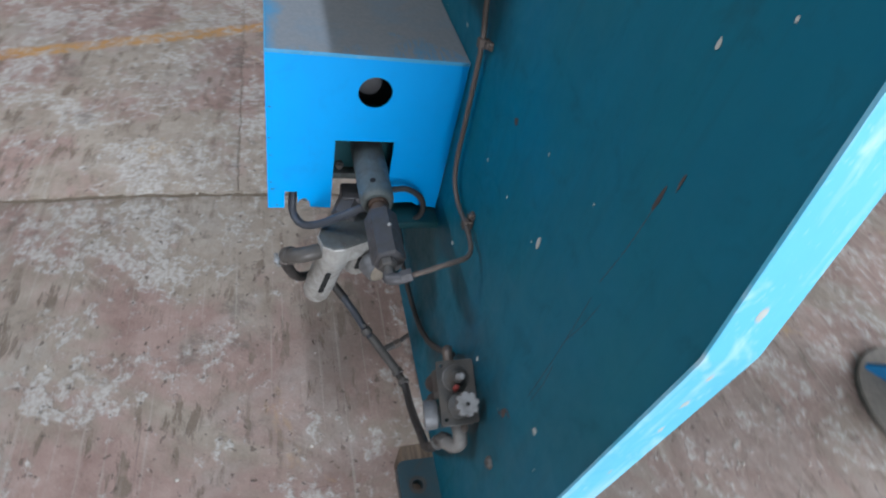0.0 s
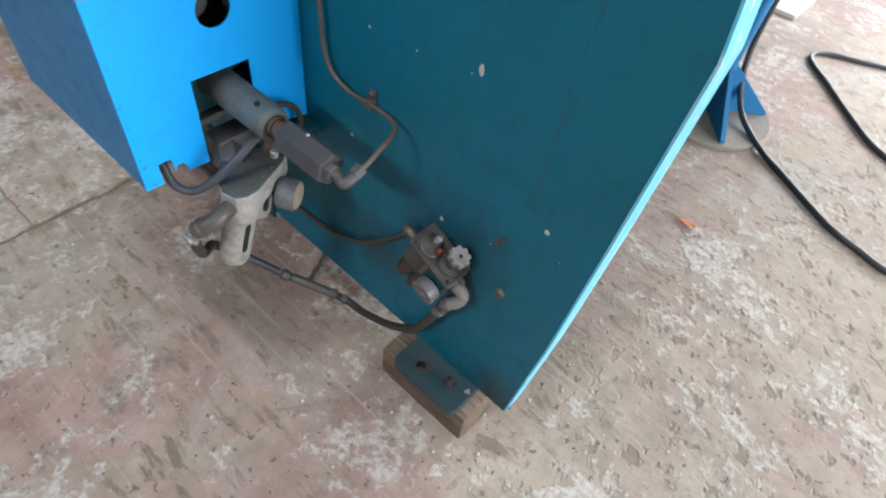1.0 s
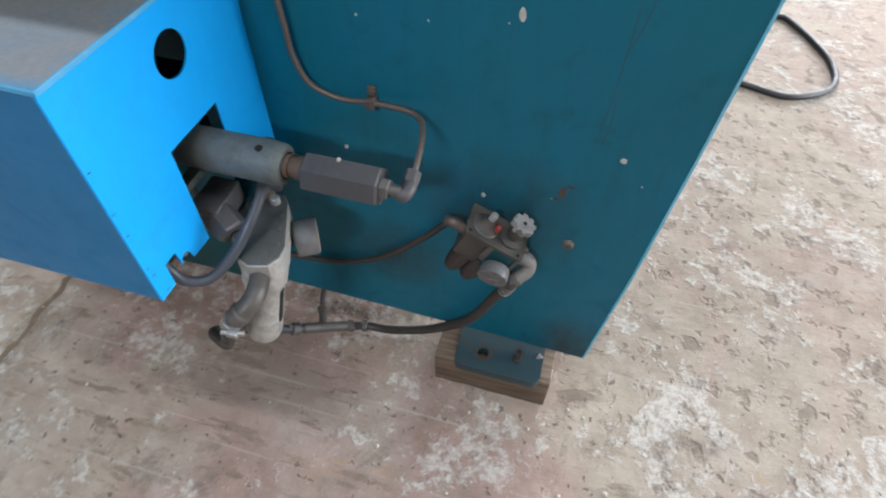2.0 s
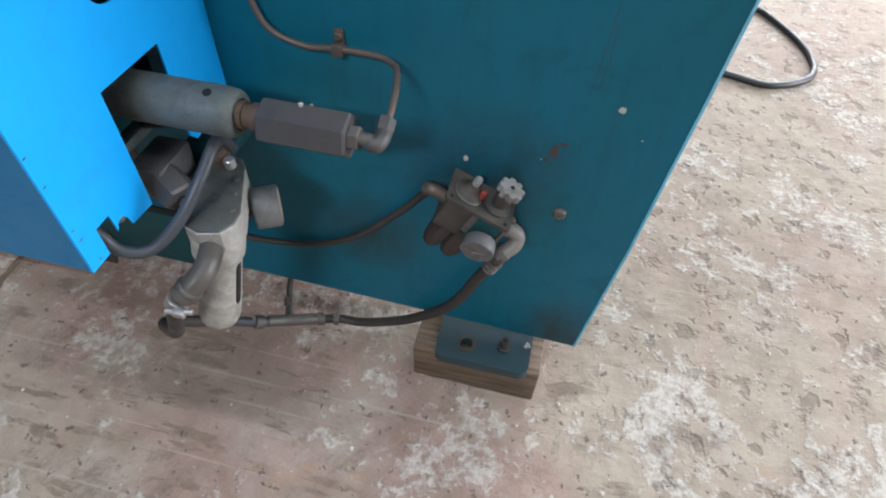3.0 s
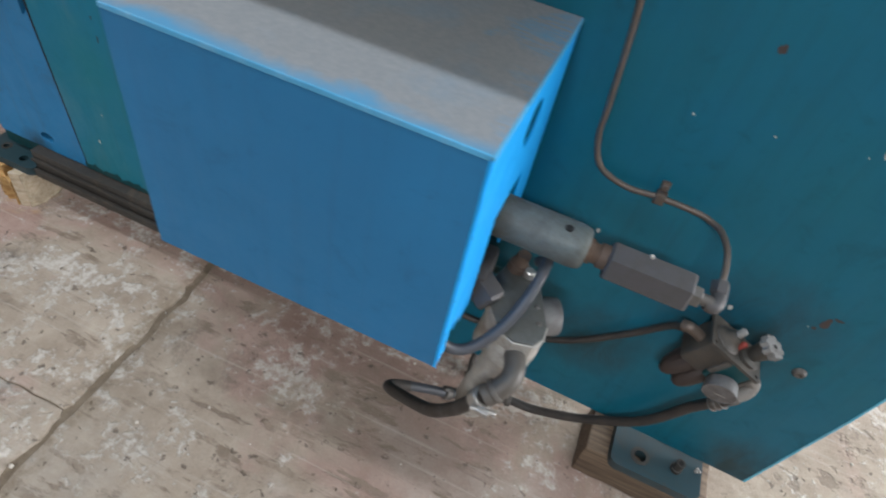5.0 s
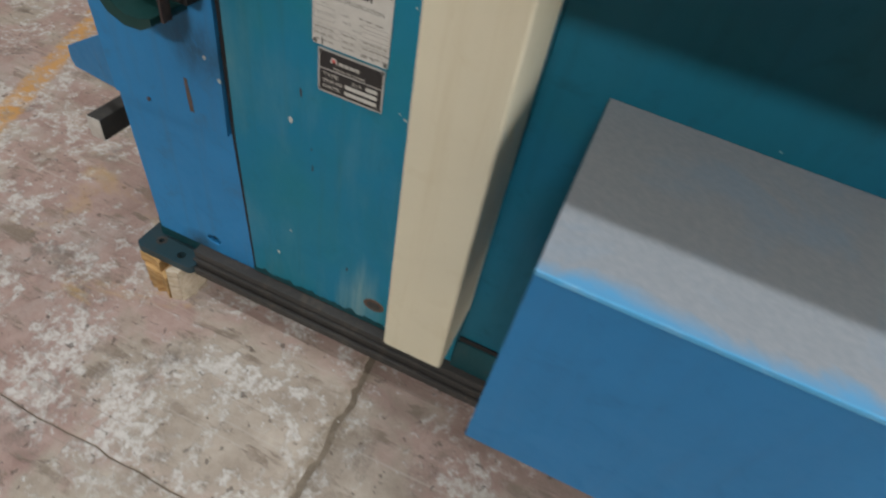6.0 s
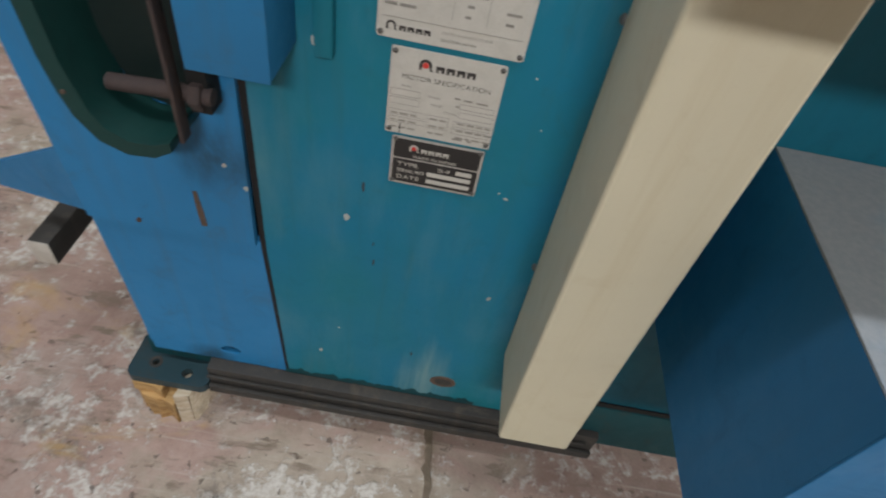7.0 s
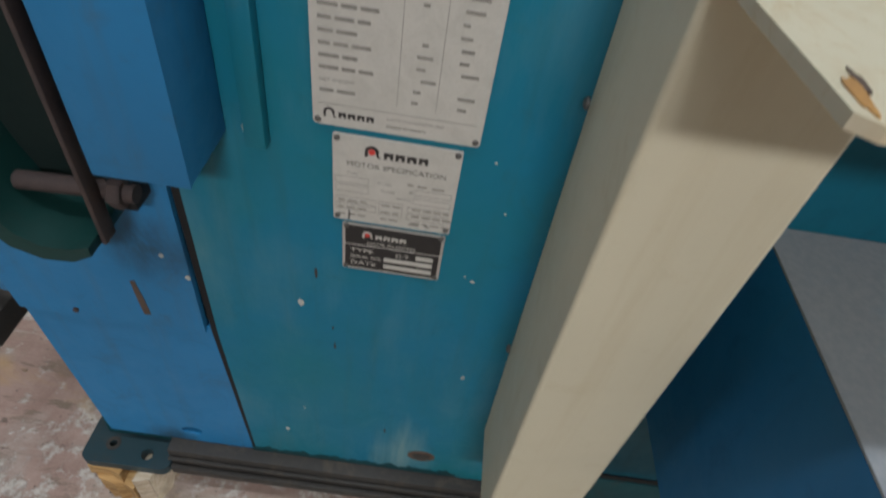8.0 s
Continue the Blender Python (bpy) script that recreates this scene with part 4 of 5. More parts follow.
# ---- hoses ----
air = thing("air_hose", (-0.2, -0.06, 0.0), "dusty black rubber air hose with clamps and a tee", "hose")
part("upper_hose", hose([(-0.234, -0.243, 0.400), (-0.245, -0.245, 0.380), (-0.262, -0.239, 0.340), (-0.290, -0.222, 0.285), (-0.338, -0.192, 0.232), (-0.363, -0.172, 0.203), (-0.362, -0.150, 0.176), (-0.345, -0.124, 0.146)], 0.0085, 14, 10), RUBBER, air)
part("hose_tail", hose([(-0.352, -0.133, 0.157), (-0.322, -0.104, 0.126), (-0.291, -0.081, 0.103), (-0.262, -0.056, 0.085)], 0.0075, 14, 8), HOSE_GREY, air, "blue grey hose tail")
tee = part("tee", join(rod((-0.282, -0.073, 0.0975), (-0.222, -0.0245, 0.0585), 0.0092, 18, 0.001), rod((-0.257, -0.052, 0.081), (-0.270, -0.020, 0.0815), 0.0072, 16)), DULL_STEEL, air, "grey tee fitting")
part("tee_nut", hexagon((-0.268, -0.025, 0.081), (-0.273, -0.013, 0.084), 0.0098, 0.001), COPPER, tee)
part("small_tube", hose([(-0.272, -0.016, 0.083), (-0.276, -0.003, 0.095), (-0.278, 0.016, 0.115), (-0.28, 0.03, 0.18), (-0.28, 0.045, 0.22)], 0.0048, 12, 6), RUBBER, air)
for a, b in (((-0.296, -0.085, 0.107), (-0.287, -0.078, 0.1)), ((-0.223, -0.025, 0.0585), (-0.213, -0.020, 0.0565)), ((-0.199, -0.014, 0.0545), (-0.190, -0.012, 0.054))):
    part("hose_clamp", join(rod(a, b, 0.0112, 18, 0.001), rod((a[0], a[1], a[2] + 0.009), (a[0] + 0.004, a[1] - 0.003, a[2] + 0.016), 0.003, 10)), DULL_STEEL, air, "grey hose clamp")
part("lower_hose", hose([(-0.225, -0.027, 0.060), (-0.190, -0.012, 0.054), (-0.152, -0.0095, 0.055), (-0.105, -0.0105, 0.076), (-0.06, -0.012, 0.105), (0.0, -0.025, 0.178), (0.037, -0.032, 0.268), (0.056, -0.044, 0.320), (0.063, -0.040, 0.331)], 0.0077, 14, 10), RUBBER, air)
part("hose_clamp", lathe((0.049, -0.040, 0.300), (0.0575, -0.0435, 0.321), [(0, 0.0105), (0.001, 0.009), (0.008, 0.009), (0.009, 0.0105), (0.0105, 0.009), (0.018, 0.009), (0.019, 0.0105)], 20), DULL_STEEL, air, "grey hose clamp")

conduit = single("grey_conduit", hose([(-0.342, -0.225, 0.491), (-0.309, -0.231, 0.460), (-0.290, -0.231, 0.438), (-0.267, -0.217, 0.434), (-0.244, -0.192, 0.458), (-0.231, -0.160, 0.488), (-0.228, -0.125, 0.506), (-0.236, -0.094, 0.472)], 0.0062, 14, 10),
                 HOSE_GREY, "grey plastic conduit looping out of the blue box", "conduit")
small = single("thin_air_hose", hose([(-0.035, -0.028, 0.400), (-0.048, -0.0125, 0.378), (-0.083, -0.0095, 0.332), (-0.148, -0.0085, 0.266), (-0.219, -0.0085, 0.230), (-0.315, -0.0095, 0.217), (-0.39, -0.012, 0.235), (-0.43, -0.02, 0.30), (-0.44, -0.04, 0.45)], 0.0048, 12, 10),
               RUBBER, "thin dark air hose sagging along the teal plate", "hose")

loop = single("black_cable_loop", hose([(-0.325, -0.108, 0.492), (-0.292, -0.102, 0.498), (-0.272, -0.088, 0.503), (-0.268, -0.062, 0.507), (-0.268, -0.036, 0.487), (-0.268, -0.031, 0.456), (-0.268, -0.054, 0.431), (-0.266, -0.078, 0.431), (-0.260, -0.090, 0.443)], 0.0046, 12, 8),
              RUBBER, "black cable looping from the blue box to the air filter", "cable")

# ---- regulator set on the plate, hung at a slant ----
reg = thing("air_regulator", (0.021, -0.027, 0.30), "grimy air regulator set with knob, gauge and bowls", "air regulator")
SLANT = pose(0.021, -0.027, 0.378, 0, 25, 0)


def reg_part(name, bm, material, label="", smooth=35, parent=None):
    """A part given in the regulator's own slanted places, wall at y 0.027."""
    bm.transform(SLANT)
    return part(name, bm, material, parent or reg, label, smooth)


reg_part("left_module", box((-0.041, -0.021, -0.030), (-0.0045, 0.024, 0.0225), 0.005), GRIME, "grimy grey valve module")
reg_part("right_module", box((-0.003, -0.021, -0.028), (0.034, 0.024, 0.0215), 0.005), TEAL_DARK, "greenish valve module")
reg_part("module_link", box((-0.008, -0.024, -0.014), (0.001, 0.018, 0.018), 0.002), DULL_STEEL)
reg_part("top_bracket", sheet(rounded(-0.047, -0.027, 0.038, 0.0255, 0.004), [circle(-0.040, -0.020, 0.0025, 12), circle(0.031, -0.020, 0.0025, 12)], on_flat(0.0222), 0.004), GRIME, "dusty grey top bracket")
reg_part("side_bracket", box((0.0345, -0.020, -0.012), (0.0395, 0.020, 0.022), 0.0015), DULL_STEEL)
reg_part("oil_dome", lathe((-0.022, -0.002, 0.026), (-0.022, -0.002, 0.042), [(0, 0.0175), (0.004, 0.0175), (0.005, 0.015), (0.010, 0.010), (0.016, 0.008)], 28), GRIME, "dirty sight dome")
reg_part("dome_ring", lathe((-0.022, -0.002, 0.0262), (-0.022, -0.002, 0.0295), [(0, 0.0188), (0.002, 0.0188), (0.0033, 0.017)], 28), DULL_STEEL)
reg_part("drip_screw", lathe((-0.022, -0.002, 0.040), (-0.022, 0.001, 0.052), [(0, 0.005), (0.008, 0.005), (0.011, 0.0045), (0.0125, 0.0025)], 16), PALE_PLASTIC, "pale adjusting screw")
reg_part("red_button", lathe((-0.008, -0.004, 0.026), (-0.009, -0.006, 0.043), [(0, 0.0042), (0.012, 0.0042), (0.0155, 0.0035), (0.017, 0.0018)], 14), RED, "red plastic button")
KX, KY, KZ = 0.0145, 0.0, 0.026
reg_part("knob_skirt", lathe((KX, KY, KZ), (KX, KY, KZ + 0.030), [(0, 0.0175), (0.004, 0.0175), (0.006, 0.009), (0.028, 0.0130), (0.030, 0.0120)], 28), GRIME, "dirty knob skirt")
star = []
for k in range(40):
    r = 0.0158 if k % 5 in (0, 1, 2) else 0.0128
    star.append((KX + r * math.cos(2 * math.pi * k / 40), KY + r * math.sin(2 * math.pi * k / 40)))
knob = reg_part("knob", sheet(star, [], on_flat(KZ + 0.0275), 0.0095), PALE_PLASTIC, "pale fluted adjusting knob", 20)
reg_part("knob_socket", rod((KX, KY, KZ + 0.0371), (KX, KY, KZ + 0.0376), 0.0028, 12), BLACK, "", 35, knob)
reg_part("brass_plug", lathe((0.039, 0.008, 0.010), (0.049, 0.008, 0.012), [(0, 0.005), (0.006, 0.005), (0.010, 0.003)], 12), COPPER)
GB, GF = Vector((0.021, -0.019, -0.013)), Vector((0.021, -0.038, -0.017))
reg_part("gauge_body", lathe(GB, GF, [(0, 0.010), (0.003, 0.0185), (0.005, 0.0195), (0.018, 0.0207), (0.0205, 0.0207), (0.0212, 0.0194), (0.0205, 0.0186)], 36), GAUGE_CASE, "pale gauge case")
way = (GF - GB).normalized()
dial = reg_part("gauge_dial", rod(GB + way * 0.0195, GB + way * 0.0204, 0.0187, 32), GAUGE_FACE, "dusty yellowed dial")
reg_part("gauge_needle", rod(GB + way * 0.0208 + Vector((-0.004, 0, -0.004)), GB + way * 0.0208 + Vector((0.010, 0, 0.003)), 0.0005, 6), PRINT)
for x, tall in ((-0.021, 0.046), (0.005, 0.048)):
    reg_part("bowl", lathe((x, -0.004, -0.027), (x - 0.006, -0.014, -0.027 - tall), [(0, 0.0150), (0.006, 0.0162), (0.016, 0.0158), (tall - 0.014, 0.0135), (tall - 0.004, 0.0095), (tall, 0.005)], 14), BROWN_BOWL, "dark brown ribbed bowl", 25)
reg_part("left_elbow", hose([(-0.040, -0.002, 0.002), (-0.052, -0.002, 0.003), (-0.061, -0.002, 0.002), (-0.066, 0.001, -0.004)], 0.0075, 14, 6), COPPER, "brown brass elbow")
reg_part("right_elbow", hose([(0.038, 0.002, 0.0), (0.054, 0.003, 0.002), (0.063, 0.002, -0.004), (0.064, -0.005, -0.014), (0.056, -0.013, -0.027)], 0.0098, 18, 6), ELBOW_GREY, "dusty grey elbow")
reg_part("elbow_nut", hexagon((0.059, -0.010, -0.022), (0.054, -0.0145, -0.033), 0.0120, 0.001), DULL_STEEL)

# ---- timber blocks under the feet ----
single("timber_block", rough_box((-0.050, -0.049, 0.0), (0.151, 0.055, 0.0815), 0.003, 0.0016, 3.0), OLD_WOOD, "weathered brown timber block under the machine foot", "timber block", "blocks under the machine")


def offcut(outline, z0, z1, seed):
    """A splintered piece of timber from an outline in the plan."""
    rnd = random.Random(seed)
    fine = []
    for (x0, y0), (x1, y1) in zip(outline, outline[1:] + outline[:1]):
        for k in range(5):
            fine.append((x0 + (x1 - x0) * k / 5 + rnd.uniform(-0.0022, 0.0022), y0 + (y1 - y0) * k / 5 + rnd.uniform(-0.0022, 0.0022)))
    bm = sheet(fine, [], on_flat(z0), z1 - z0)
    for v in bm.verts:
        if v.co.z < z0 + 0.001:
            v.co.x += rnd.uniform(-0.003, 0.003)
            v.co.y += rnd.uniform(-0.003, 0.003)
    return bm


single("timber_offcut", offcut([(-1.343, -0.022), (-1.318, -0.041), (-1.268, -0.047), (-1.262, 0.045), (-1.335, 0.05)], 0.0, 0.062, 3), PALE_WOOD,
       "splintered yellow timber offcut under the machine foot", "timber block", "blocks under the machine")
single("timber_shim", offcut([(-1.336, -0.030), (-1.285, -0.037), (-1.280, 0.040), (-1.330, 0.044)], 0.0625, 0.0868, 7), PALE_WOOD,
       "thin yellow timber shim wedged under the machine foot", "timber block", "blocks under the machine")
single("timber_chip", offcut([(-1.264, -0.046), (-1.238, -0.040), (-1.236, 0.030), (-1.260, 0.034)], 0.0, 0.0866, 11), CUT_WOOD,
       "pale sawn end of timber beside the offcut", "timber block", "blocks under the machine")

# ---- guard, hinge and blue box beside the panel ----
guard = thing("belt_guard", (-1.178, -0.03, 0.60), "dark green belt guard channel with a round lower end", "guard")
outer = [(-1.255, 1.15), (-1.231, 0.690), (-1.226, 0.660), (-1.219, 0.635), (-1.203, 0.612), (-1.180, 0.602), (-1.155, 0.604), (-1.138, 0.614)]
inner = [(-1.138, 0.624), (-1.156, 0.618), (-1.176, 0.618), (-1.194, 0.628), (-1.204, 0.645), (-1.209, 0.668), (-1.214, 0.69), (-1.238, 1.15)]
part("channel", sheet(outer + inner, [], on_wall(-0.0045), 0.062), GREEN, guard, "", 60)
part("channel_back", sheet([(-1.238, 1.15), (-1.214, 0.69), (-1.209, 0.668), (-1.194, 0.628), (-1.156, 0.618), (-1.136, 0.624), (-1.136, 1.15)], [], on_wall(-0.0043), 0.003), SHADE_GREEN, guard, "inside of the guard with its shade in the colour", 0)
part("strip", box((-1.1365, -0.052, 0.614), (-1.1325, -0.036, 1.15), 0.001), SCRATCH, guard, "rusty brown edge strip")
part("dark_plate", box((-1.131, -0.030, 0.635), (-1.112, -0.005, 1.15), 0.001), BLACK, guard, "dark plate behind the strip")
part("hinge_pin", rod((-1.203, -0.030, 0.652), (-1.118, -0.030, 0.656), 0.0078, 20, 0.001), SCRATCH, guard, "dark brown hinge pin")
part("hinge_nut", join(hexagon((-1.127, -0.030, 0.655), (-1.116, -0.030, 0.655), 0.0145, 0.0015), rod((-1.117, -0.030, 0.655), (-1.108, -0.030, 0.655), 0.008, 16)), SCRATCH, guard, "dark hexagon nut")
part("guard_rivet", rod((-1.2195, -0.066, 0.66), (-1.2195, -0.068, 0.66), 0.0022, 10), RUST, guard)
guard.location += Vector((-0.007, 0, 0.015))
switch = thing("blue_switch_box", (-1.073, -0.035, 0.723), "blue sheet-steel switch box on the teal panel", "switch box")
part("box_body", box((-1.1135, -0.0685, 0.7225), (-1.0470, -0.0002, 1.15), 0.001), BLUE_COVER, switch)
part("box_cover", box((-1.1140, -0.0702, 0.722), (-1.0465, -0.0688, 1.15), 0.0005), BLUE_COVER, switch, "thin front cover")
strip = thing("cover_strip", (-1.016, -0.006, 0.70), "narrow teal steel strip on the weathered panel", "strip")
part("strip_bar", box((-1.029, -0.013, 0.719), (-1.013, -0.0002, 1.15), 0.0015), TEAL_OLD, strip)
part("strip_chip", sheet(blot(-1.033, 0.727, 0.003, 0.5, 1.4, 4), [], on_wall(-0.0003), 0.0006), CHIP, strip)

# ---- bracket and bar behind the covers ----
bracket = thing("pedal_bracket", (-1.40, 0.08, 0.25), "blue pedal bracket over a grey steel bar beside the cover", "bracket")
wing = bmesh.new()
pts = [(-1.305, 0.020, 0.538), (-1.487, 0.068, 0.425), (-1.498, 0.074, 0.395), (-1.490, 0.072, 0.383), (-1.305, 0.030, 0.408)]
front = [wing.verts.new(p) for p in pts]
rear = [wing.verts.new((p[0], p[1] + 0.006, p[2])) for p in pts]
wing.faces.new(front)
wing.faces.new(rear)
for k in range(5):
    wing.faces.new((front[k], front[(k + 1) % 5], rear[(k + 1) % 5], rear[k]))
part("wing_plate", wing, BLUE_COVER, bracket, "blue triangular wing plate", 0)
part("steel_bar", box((-1.472, 0.048, 0.257), (-1.441, 0.42, 0.303), 0.002), STEEL_DIRTY, bracket, "dirty grey steel bar")
# end towards -y made pale: its light is put into the colour
part("bar_end", box((-1.4715, 0.0465, 0.2575), (-1.4415, 0.0482, 0.3025), 0.0005), CRUMB, bracket, "pale slab that puts light on the bar's end by colour")
part("bar_tie", box((-1.441, 0.38, 0.262), (-1.29, 0.42, 0.292), 0.002), STEEL_DIRTY, bracket)

# ---- nameplates ----
def rivets(parent, x0, x1, z0, z1, y):
    for x in (x0, x1):
        for z in (z0, z1):
            part("rivet", lathe((x, y, z), (x, y - 0.0016, z), [(0, 0.0026), (0.0008, 0.0024), (0.0016, 0.001)], 12), DULL_STEEL, parent)


def bars(rows, y):
    return join(*[box((x0, y - 0.0003, z0), (x1, y, z1)) for x0, x1, z0, z1 in rows])


def mark(parent, x, z, s, y, ink, dot):
    """A maker's mark as plain shapes: an arch with a dot and five blocks."""
    arch = [(x + s * math.cos(radians(a)), z + s * math.sin(radians(a))) for a in range(0, 181, 15)]
    arch = [(x + s * 1.25, z - s * 0.85), (x + s * 0.75, z - s * 0.85)] + [(x + s, z)] + arch[1:] + [(x - s, z - s * 0.85), (x - s * 0.55, z - s * 0.85), (x - s * 0.55, z)]
    arch += [(x + s * 0.55 * math.cos(radians(a)), z + s * 0.55 * math.sin(radians(a))) for a in range(165, 14, -15)] + [(x + s * 0.55, z)]
    part("maker_mark", sheet(arch, [], on_wall(y), 0.0003), ink, parent, "maker's arch mark", 0)
    if dot:
        part("mark_dot", sheet(circle(x, z - s * 0.02, s * 0.5, 20), [], on_wall(y), 0.0004), dot, parent, "round mark")
    rows = []
    for k in range(4):
        u = x + s * (1.65 + 1.62 * k)
        rows += [(u, u + s * 0.46, z - s * 0.85, z + s * 0.22), (u + s * 0.86, u + s * 1.32, z - s * 0.85, z + s * 0.22), (u + s * 0.4, u + s * 0.9, z - s * 0.35, z + s * 0.22)]
    part("maker_bars", bars(rows, y), ink, parent, "maker's name as plain blocks", 0)


rnd = random.Random(4)
Y1 = -0.0022
spec = thing("spec_plate", (-0.91, -0.001, 0.725), "yellowed white specification plate riveted to the teal panel", "nameplate", "nameplates on the panel")
part("plate", sheet(rounded(-0.9725, 0.7235, -0.848, 0.905, 0.003), [], on_wall(-0.0002), 0.002), PLATE_WHITE, spec, "", 0)
rows = []
for k in range(16):
    z = 0.7515 + 0.0088 * k
    u = -0.967
    for w in range(rnd.choice((2, 2, 3, 3))):
        width = rnd.uniform(0.008, 0.015)
        if k != 1:
            rows.append((u, u + width, z, z + 0.0026))
        u += width + 0.0022
    for col in (-0.902, -0.875):
        if rnd.random() < 0.75:
            width = rnd.uniform(0.004, 0.013)
            u = col + rnd.uniform(0, 0.006)
            rows.append((u, u + width, z, z + 0.0024))
for row in rows:
    part("printed_bar", bars([row], Y1), PRINT, spec, "", 0)
part("rule_lines", bars([(-0.912, -0.9116, 0.748, 0.895), (-0.884, -0.8836, 0.748, 0.895), (-0.968, -0.853, 0.7415, 0.7419)], Y1), PRINT, spec, "", 0)
words("NET WEIGHT", -0.967, 0.7595, 0.0030, Y1, PRINT, spec)
mark(spec, -0.9605, 0.7345, 0.0042, Y1, PRINT_DARK, None)
words("MADE IN JAPAN", -0.9185, 0.7285, 0.0026, Y1, PRINT_GREY, spec, stretch=1.15)
words("DATE MANUFACTURED", -0.9185, 0.7348, 0.0026, Y1, PRINT, spec, stretch=1.15)
part("date_field", bars([(-0.876, -0.857, 0.7340, 0.7385)], Y1), PLATE_WHITE, spec, "", 0)
rivets(spec, -0.969, -0.8515, 0.7275, 0.901, -0.0022)
spec.location += Vector((-0.0065, 0, 0.0205))

motor = thing("motor_plate", (-0.91, -0.001, 0.628), "yellowed white motor specification plate riveted to the teal panel", "nameplate", "nameplates on the panel")
part("plate", sheet(rounded(-0.9605, 0.6285, -0.8605, 0.7165, 0.002), [], on_wall(-0.0002), 0.0017), PLATE_WHITE, motor, "", 0)
Y2 = -0.0019
mark(motor, -0.930, 0.7035, 0.0056, Y2, PRINT_DARK, PRINT_RED)
words("MOTOR SPECIFICATION", -0.910, 0.6875, 0.0050, Y2, PRINT_GREY, motor, align="CENTER", stretch=1.06)


def on_motor(u, v):
    """A place on the plate from its share of width and of height from the top."""
    return -0.9605 + 0.100 * u, 0.7165 - 0.088 * v


def cell(u0, v0, u1, v1):
    """A thin printed frame on the motor plate."""
    (x0, z1), (x1, z0) = on_motor(u0, v0), on_motor(u1, v1)
    w = 0.0004
    part("printed_cell", sheet([(x0, z0), (x1, z0), (x1, z1), (x0, z1)], [[(x0 + w, z0 + w), (x1 - w, z0 + w), (x1 - w, z1 - w), (x0 + w, z1 - w)]], on_wall(Y2), 0.0002), PRINT, motor, "", 0)


for u0, v0, u1, v1 in ((0.02, 0.455, 0.29, 0.535), (0.02, 0.555, 0.29, 0.635), (0.66, 0.50, 0.97, 0.565), (0.66, 0.60, 0.97, 0.675), (0.02, 0.70, 0.36, 0.77), (0.02, 0.79, 0.36, 0.86), (0.38, 0.70, 0.58, 0.86), (0.62, 0.72, 0.97, 0.79), (0.62, 0.81, 0.97, 0.88)):
    cell(u0, v0, u1, v1)
for text, u, v in (("TYPE", 0.11, 0.43), ("PHASE", 0.36, 0.50), ("PHASE", 0.39, 0.59), ("TOTAL", 0.52, 0.655)):
    words(text, *on_motor(u, v), 0.0027, Y2, PRINT, motor, stretch=1.1)
rows = []
for k in range(3):
    for u0, n in ((0.04, 3), (0.40, 2), (0.66, 4)):
        u = u0
        for w in range(n):
            width = rnd.uniform(0.04, 0.08)
            x, z = on_motor(u, 0.755 + 0.088 * k)
            rows.append((x, x + width * 0.1, z, z + 0.0018))
            u += width + 0.02
for u, v, w in ((0.60, 0.46, 0.05), (0.68, 0.465, 0.08), (0.80, 0.47, 0.10), (0.62, 0.55, 0.03), (0.64, 0.955, 0.09), (0.78, 0.955, 0.04)):
    x, z = on_motor(u, v)
    rows.append((x, x + w * 0.1, z, z + 0.0018))
for row in rows:
    part("printed_bar", bars([row], Y2), PRINT, motor, "", 0)
rivets(motor, -0.957, -0.864, 0.6325, 0.7125, -0.0019)
part("pen_mark", box((-0.9475, Y2 - 0.0008, 0.6295), (-0.9465, Y2, 0.640)), PRINT_DARK, motor, "", 0)
motor.location += Vector((-0.0045, 0, 0.021))

name = thing("type_plate", (-0.91, -0.001, 0.566), "black and silver type plate riveted to the teal panel", "nameplate", "nameplates on the panel")
part("plate", sheet(rounded(-0.9545, 0.566, -0.8645, 0.6245, 0.002), [], on_wall(-0.0002), 0.0014), BRIGHT_STEEL, name, "silver plate with a black face", 0)
Y3 = -0.0016
for low, high in ((0.5995, 0.622), (0.5685, 0.5978)):
    part("black_field", sheet(rounded(-0.952, low, -0.867, high, 0.0015), [], on_wall(Y3), 0.0003), PLATE_BLACK, name, "black printed field", 0)
Y4 = -0.00195
mark(name, -0.9325, 0.6125, 0.0044, Y4, PLATE_WHITE, PRINT_RED)
words("MADE IN JAPAN", -0.911, 0.6012, 0.0034, Y4, PLATE_WHITE, name, align="CENTER", stretch=1.3)
words("TYPE", -0.9475, 0.5895, 0.0048, Y4, PLATE_WHITE, name, stretch=1.45)
words("D-9", -0.9065, 0.5895, 0.0044, Y4, PLATE_WHITE, name, stretch=1.3)
words("SERIAL NO.", -0.9475, 0.5815, 0.0044, Y4, PLATE_WHITE, name, stretch=0.95)
words("DATE", -0.9475, 0.5730, 0.0048, Y4, PLATE_WHITE, name, stretch=1.45)
for field in ((-0.888, -0.872, 0.5895, 0.5945), (-0.9165, -0.872, 0.5815, 0.5865), (-0.9165, -0.872, 0.5725, 0.5775)):
    part("blank_field", bars([field], Y4), PLATE_WHITE, name, "white blanked field", 0)
rivets(name, -0.951, -0.868, 0.5695, 0.621, -0.0016)
name.location += Vector((-0.0028, 0, 0.0215))

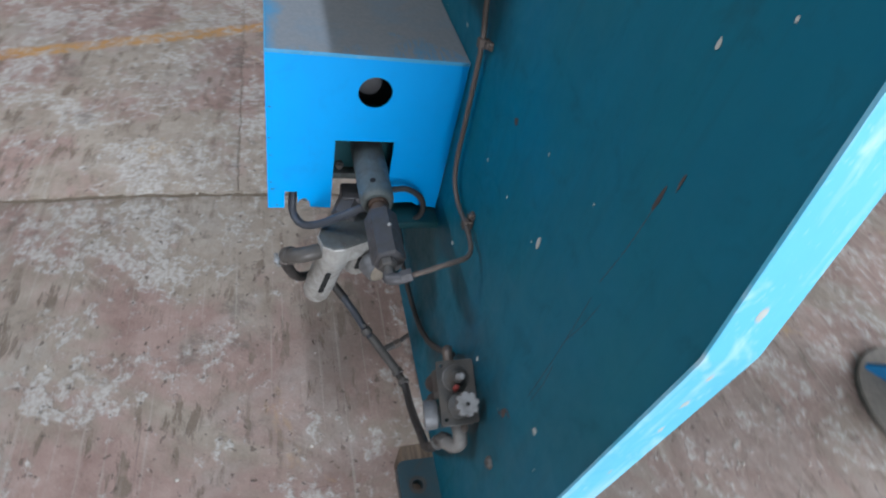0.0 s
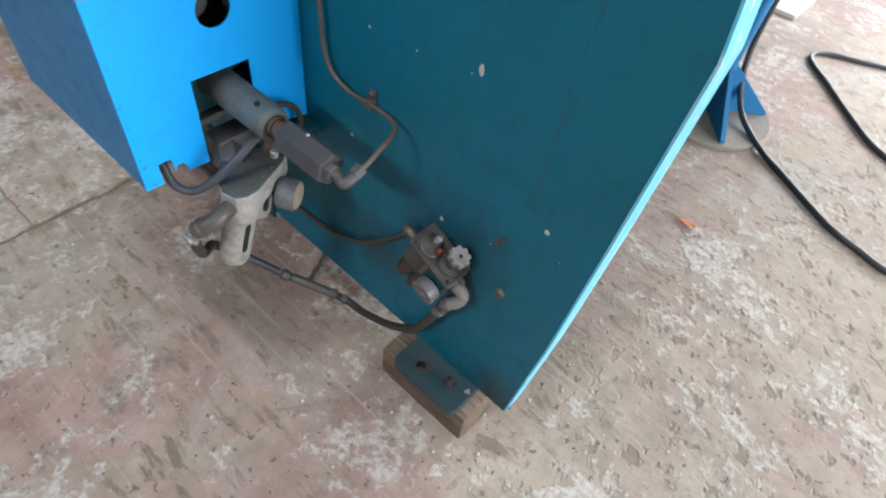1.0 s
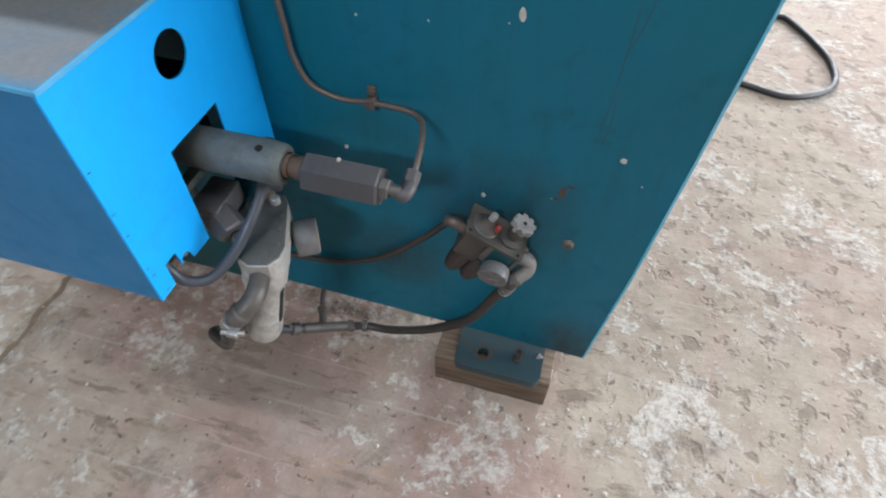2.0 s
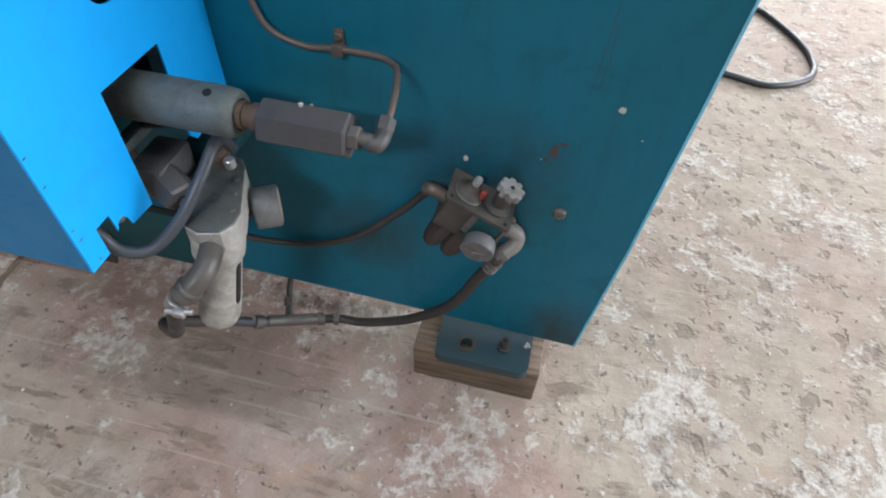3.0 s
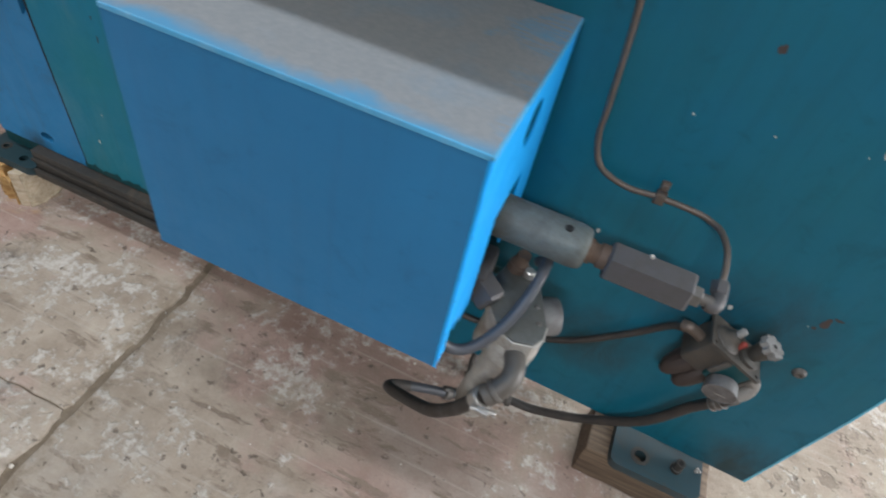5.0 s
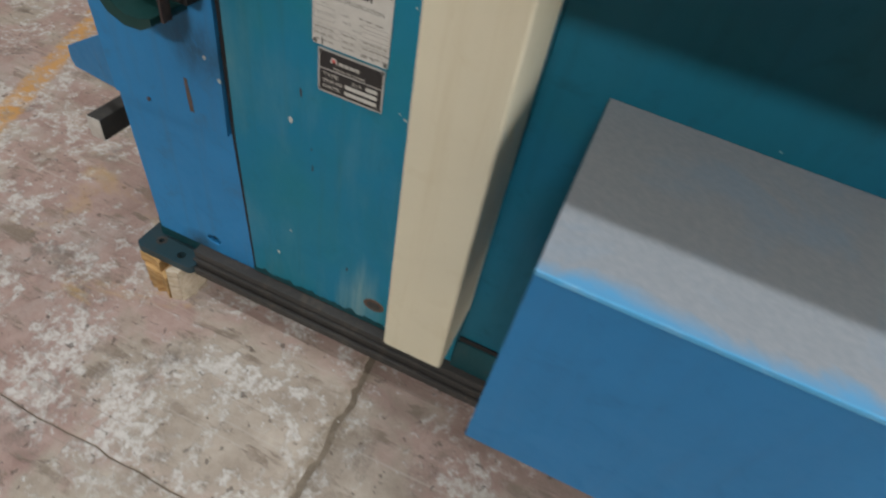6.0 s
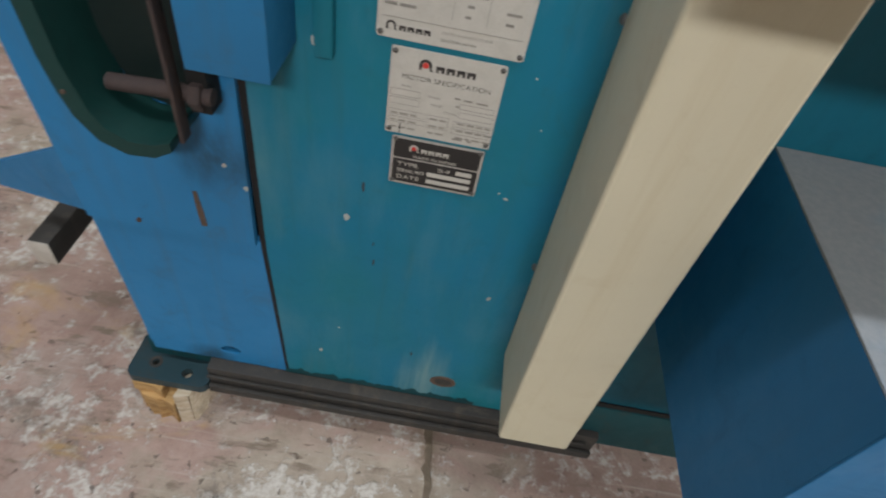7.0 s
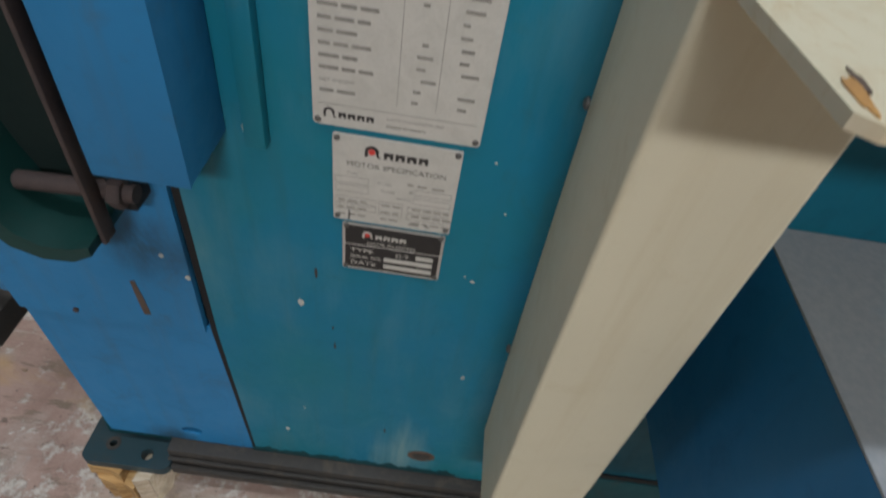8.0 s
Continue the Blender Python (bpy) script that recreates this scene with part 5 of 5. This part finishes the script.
# ---- stand, cable and far machine behind the plate ----
stand = thing("pedestal_stand", (0.005, 1.345, 0.0), "blue ribbed pedestal stand on a round grey base plate", "stand")
part("base_disc", lathe((0.005, 1.345, 0.0), (0.005, 1.345, 0.014), [(0, 0.205), (0.010, 0.205), (0.014, 0.201)], 48), DISC_DUST, stand, "dusty grey round base plate")
for a in (-52, 38, 128, 218):
    rib = bmesh.new()
    c, s = math.cos(radians(a)), math.sin(radians(a))
    prof = [(0.018, 0.014), (0.19, 0.014), (0.19, 0.024), (0.03, 0.165), (0.018, 0.165)]
    vs = [[rib.verts.new((0.005 + c * u - s * w, 1.345 + s * u + c * w, v)) for u, v in prof] for w in (-0.007, 0.007)]
    rib.faces.new(vs[0])
    rib.faces.new(vs[1])
    for k in range(5):
        rib.faces.new((vs[0][k], vs[0][(k + 1) % 5], vs[1][(k + 1) % 5], vs[1][k]))
    part("rib", rib, BLUE, stand, "blue triangular rib", 0)
part("pole", rod((0.005, 1.345, 0.014), (0.005, 1.345, 0.95), 0.022, 24), BLUE, stand, "blue pole")
single("black_cable", hose([(0.01, 1.40, 0.80), (0.02, 1.41, 0.45), (0.03, 1.40, 0.20), (0.09, 1.36, 0.06), (0.20, 1.28, 0.016), (0.33, 1.197, 0.009), (0.473, 1.102, 0.009), (0.562, 1.070, 0.009), (0.665, 1.051, 0.009), (0.782, 1.135, 0.009), (0.791, 1.294, 0.009),
                            (0.70, 1.493, 0.009), (0.644, 1.52, 0.009), (0.485, 1.588, 0.009), (0.368, 1.707, 0.009), (0.25, 1.85, 0.009), (0.141, 1.984, 0.009), (0.16, 2.08, 0.009), (0.30, 2.15, 0.009), (0.6, 2.3, 0.009), (1.1, 2.5, 0.009)], 0.009, 14, 10),
       CABLE, "thick black cable lying in loops on the floor", "cable")
far = thing("far_machine", (-0.8, 3.1, 0.0), "dark blue base of another machine on the floor", "machine")
part("base_cabinet", box((-1.3, 2.83, 0.05), (-0.25, 3.5, 1.1), 0.01), BLUE, far)
# black block paints the shadow under the cabinet
part("shadow_base", box((-1.25, 2.88, 0.0), (-0.30, 3.45, 0.05)), BLACK, far, "black base block painted as the shadow underneath")
# white sheet paints the patch of sunlit floor before the far machine
sun_patch = thing("sunlit_patch", (-0.35, 2.5, 0.0), "white sheet on the floor standing for a sunlit patch", "panel")
part("patch_sheet", box((-0.75, 2.27, 0.0), (-0.02, 2.76, 0.02), 0.003), PLATE_WHITE, sun_patch)

# ---- litter on the floor ----
leaf = bmesh.new()
centre = leaf.verts.new((0.201, 0.806, 0.010))
ring = [leaf.verts.new((0.201 + 0.022 * (1 + 0.5 * noise.noise(Vector((k * 0.9, 3, 0)))) * math.cos(k * 0.628), 0.806 + 0.012 * math.sin(k * 0.628), 0.003 + 0.006 * abs(math.sin(k * 1.7)))) for k in range(10)]
for k in range(10):
    leaf.faces.new((centre, ring[k], ring[(k + 1) % 10]))
made = bmesh.ops.extrude_face_region(leaf, geom=leaf.faces[:])
for v in made["geom"]:
    if isinstance(v, bmesh.types.BMVert):
        v.co.z += 0.0008
single("dry_leaf", leaf, LEAF, "small dry orange leaf on the concrete floor", "leaf")
rnd = random.Random(12)
crumbs = []
for k in range(420):
    x, y = rnd.uniform(-1.7, 1.0), rnd.uniform(-0.7, 1.3)
    if rnd.random() < 0.5:
        x, y = rnd.gauss(0.35, 0.35), rnd.gauss(0.35, 0.35)
    r = rnd.choice((0.0012, 0.0016, 0.002, 0.003, 0.004))
    bm = lathe((x, y, -0.0005), (x + r * 0.4, y, r * 1.2), [(0, r), (r * 0.6, r * 0.95), (r * 1.1, r * 0.4)], 5)
    crumbs.append(bm)
single("concrete_crumbs", join(*crumbs), CRUMB, "pale concrete crumbs and grit scattered over the floor", "grit", kind="stuff", smooth=0)
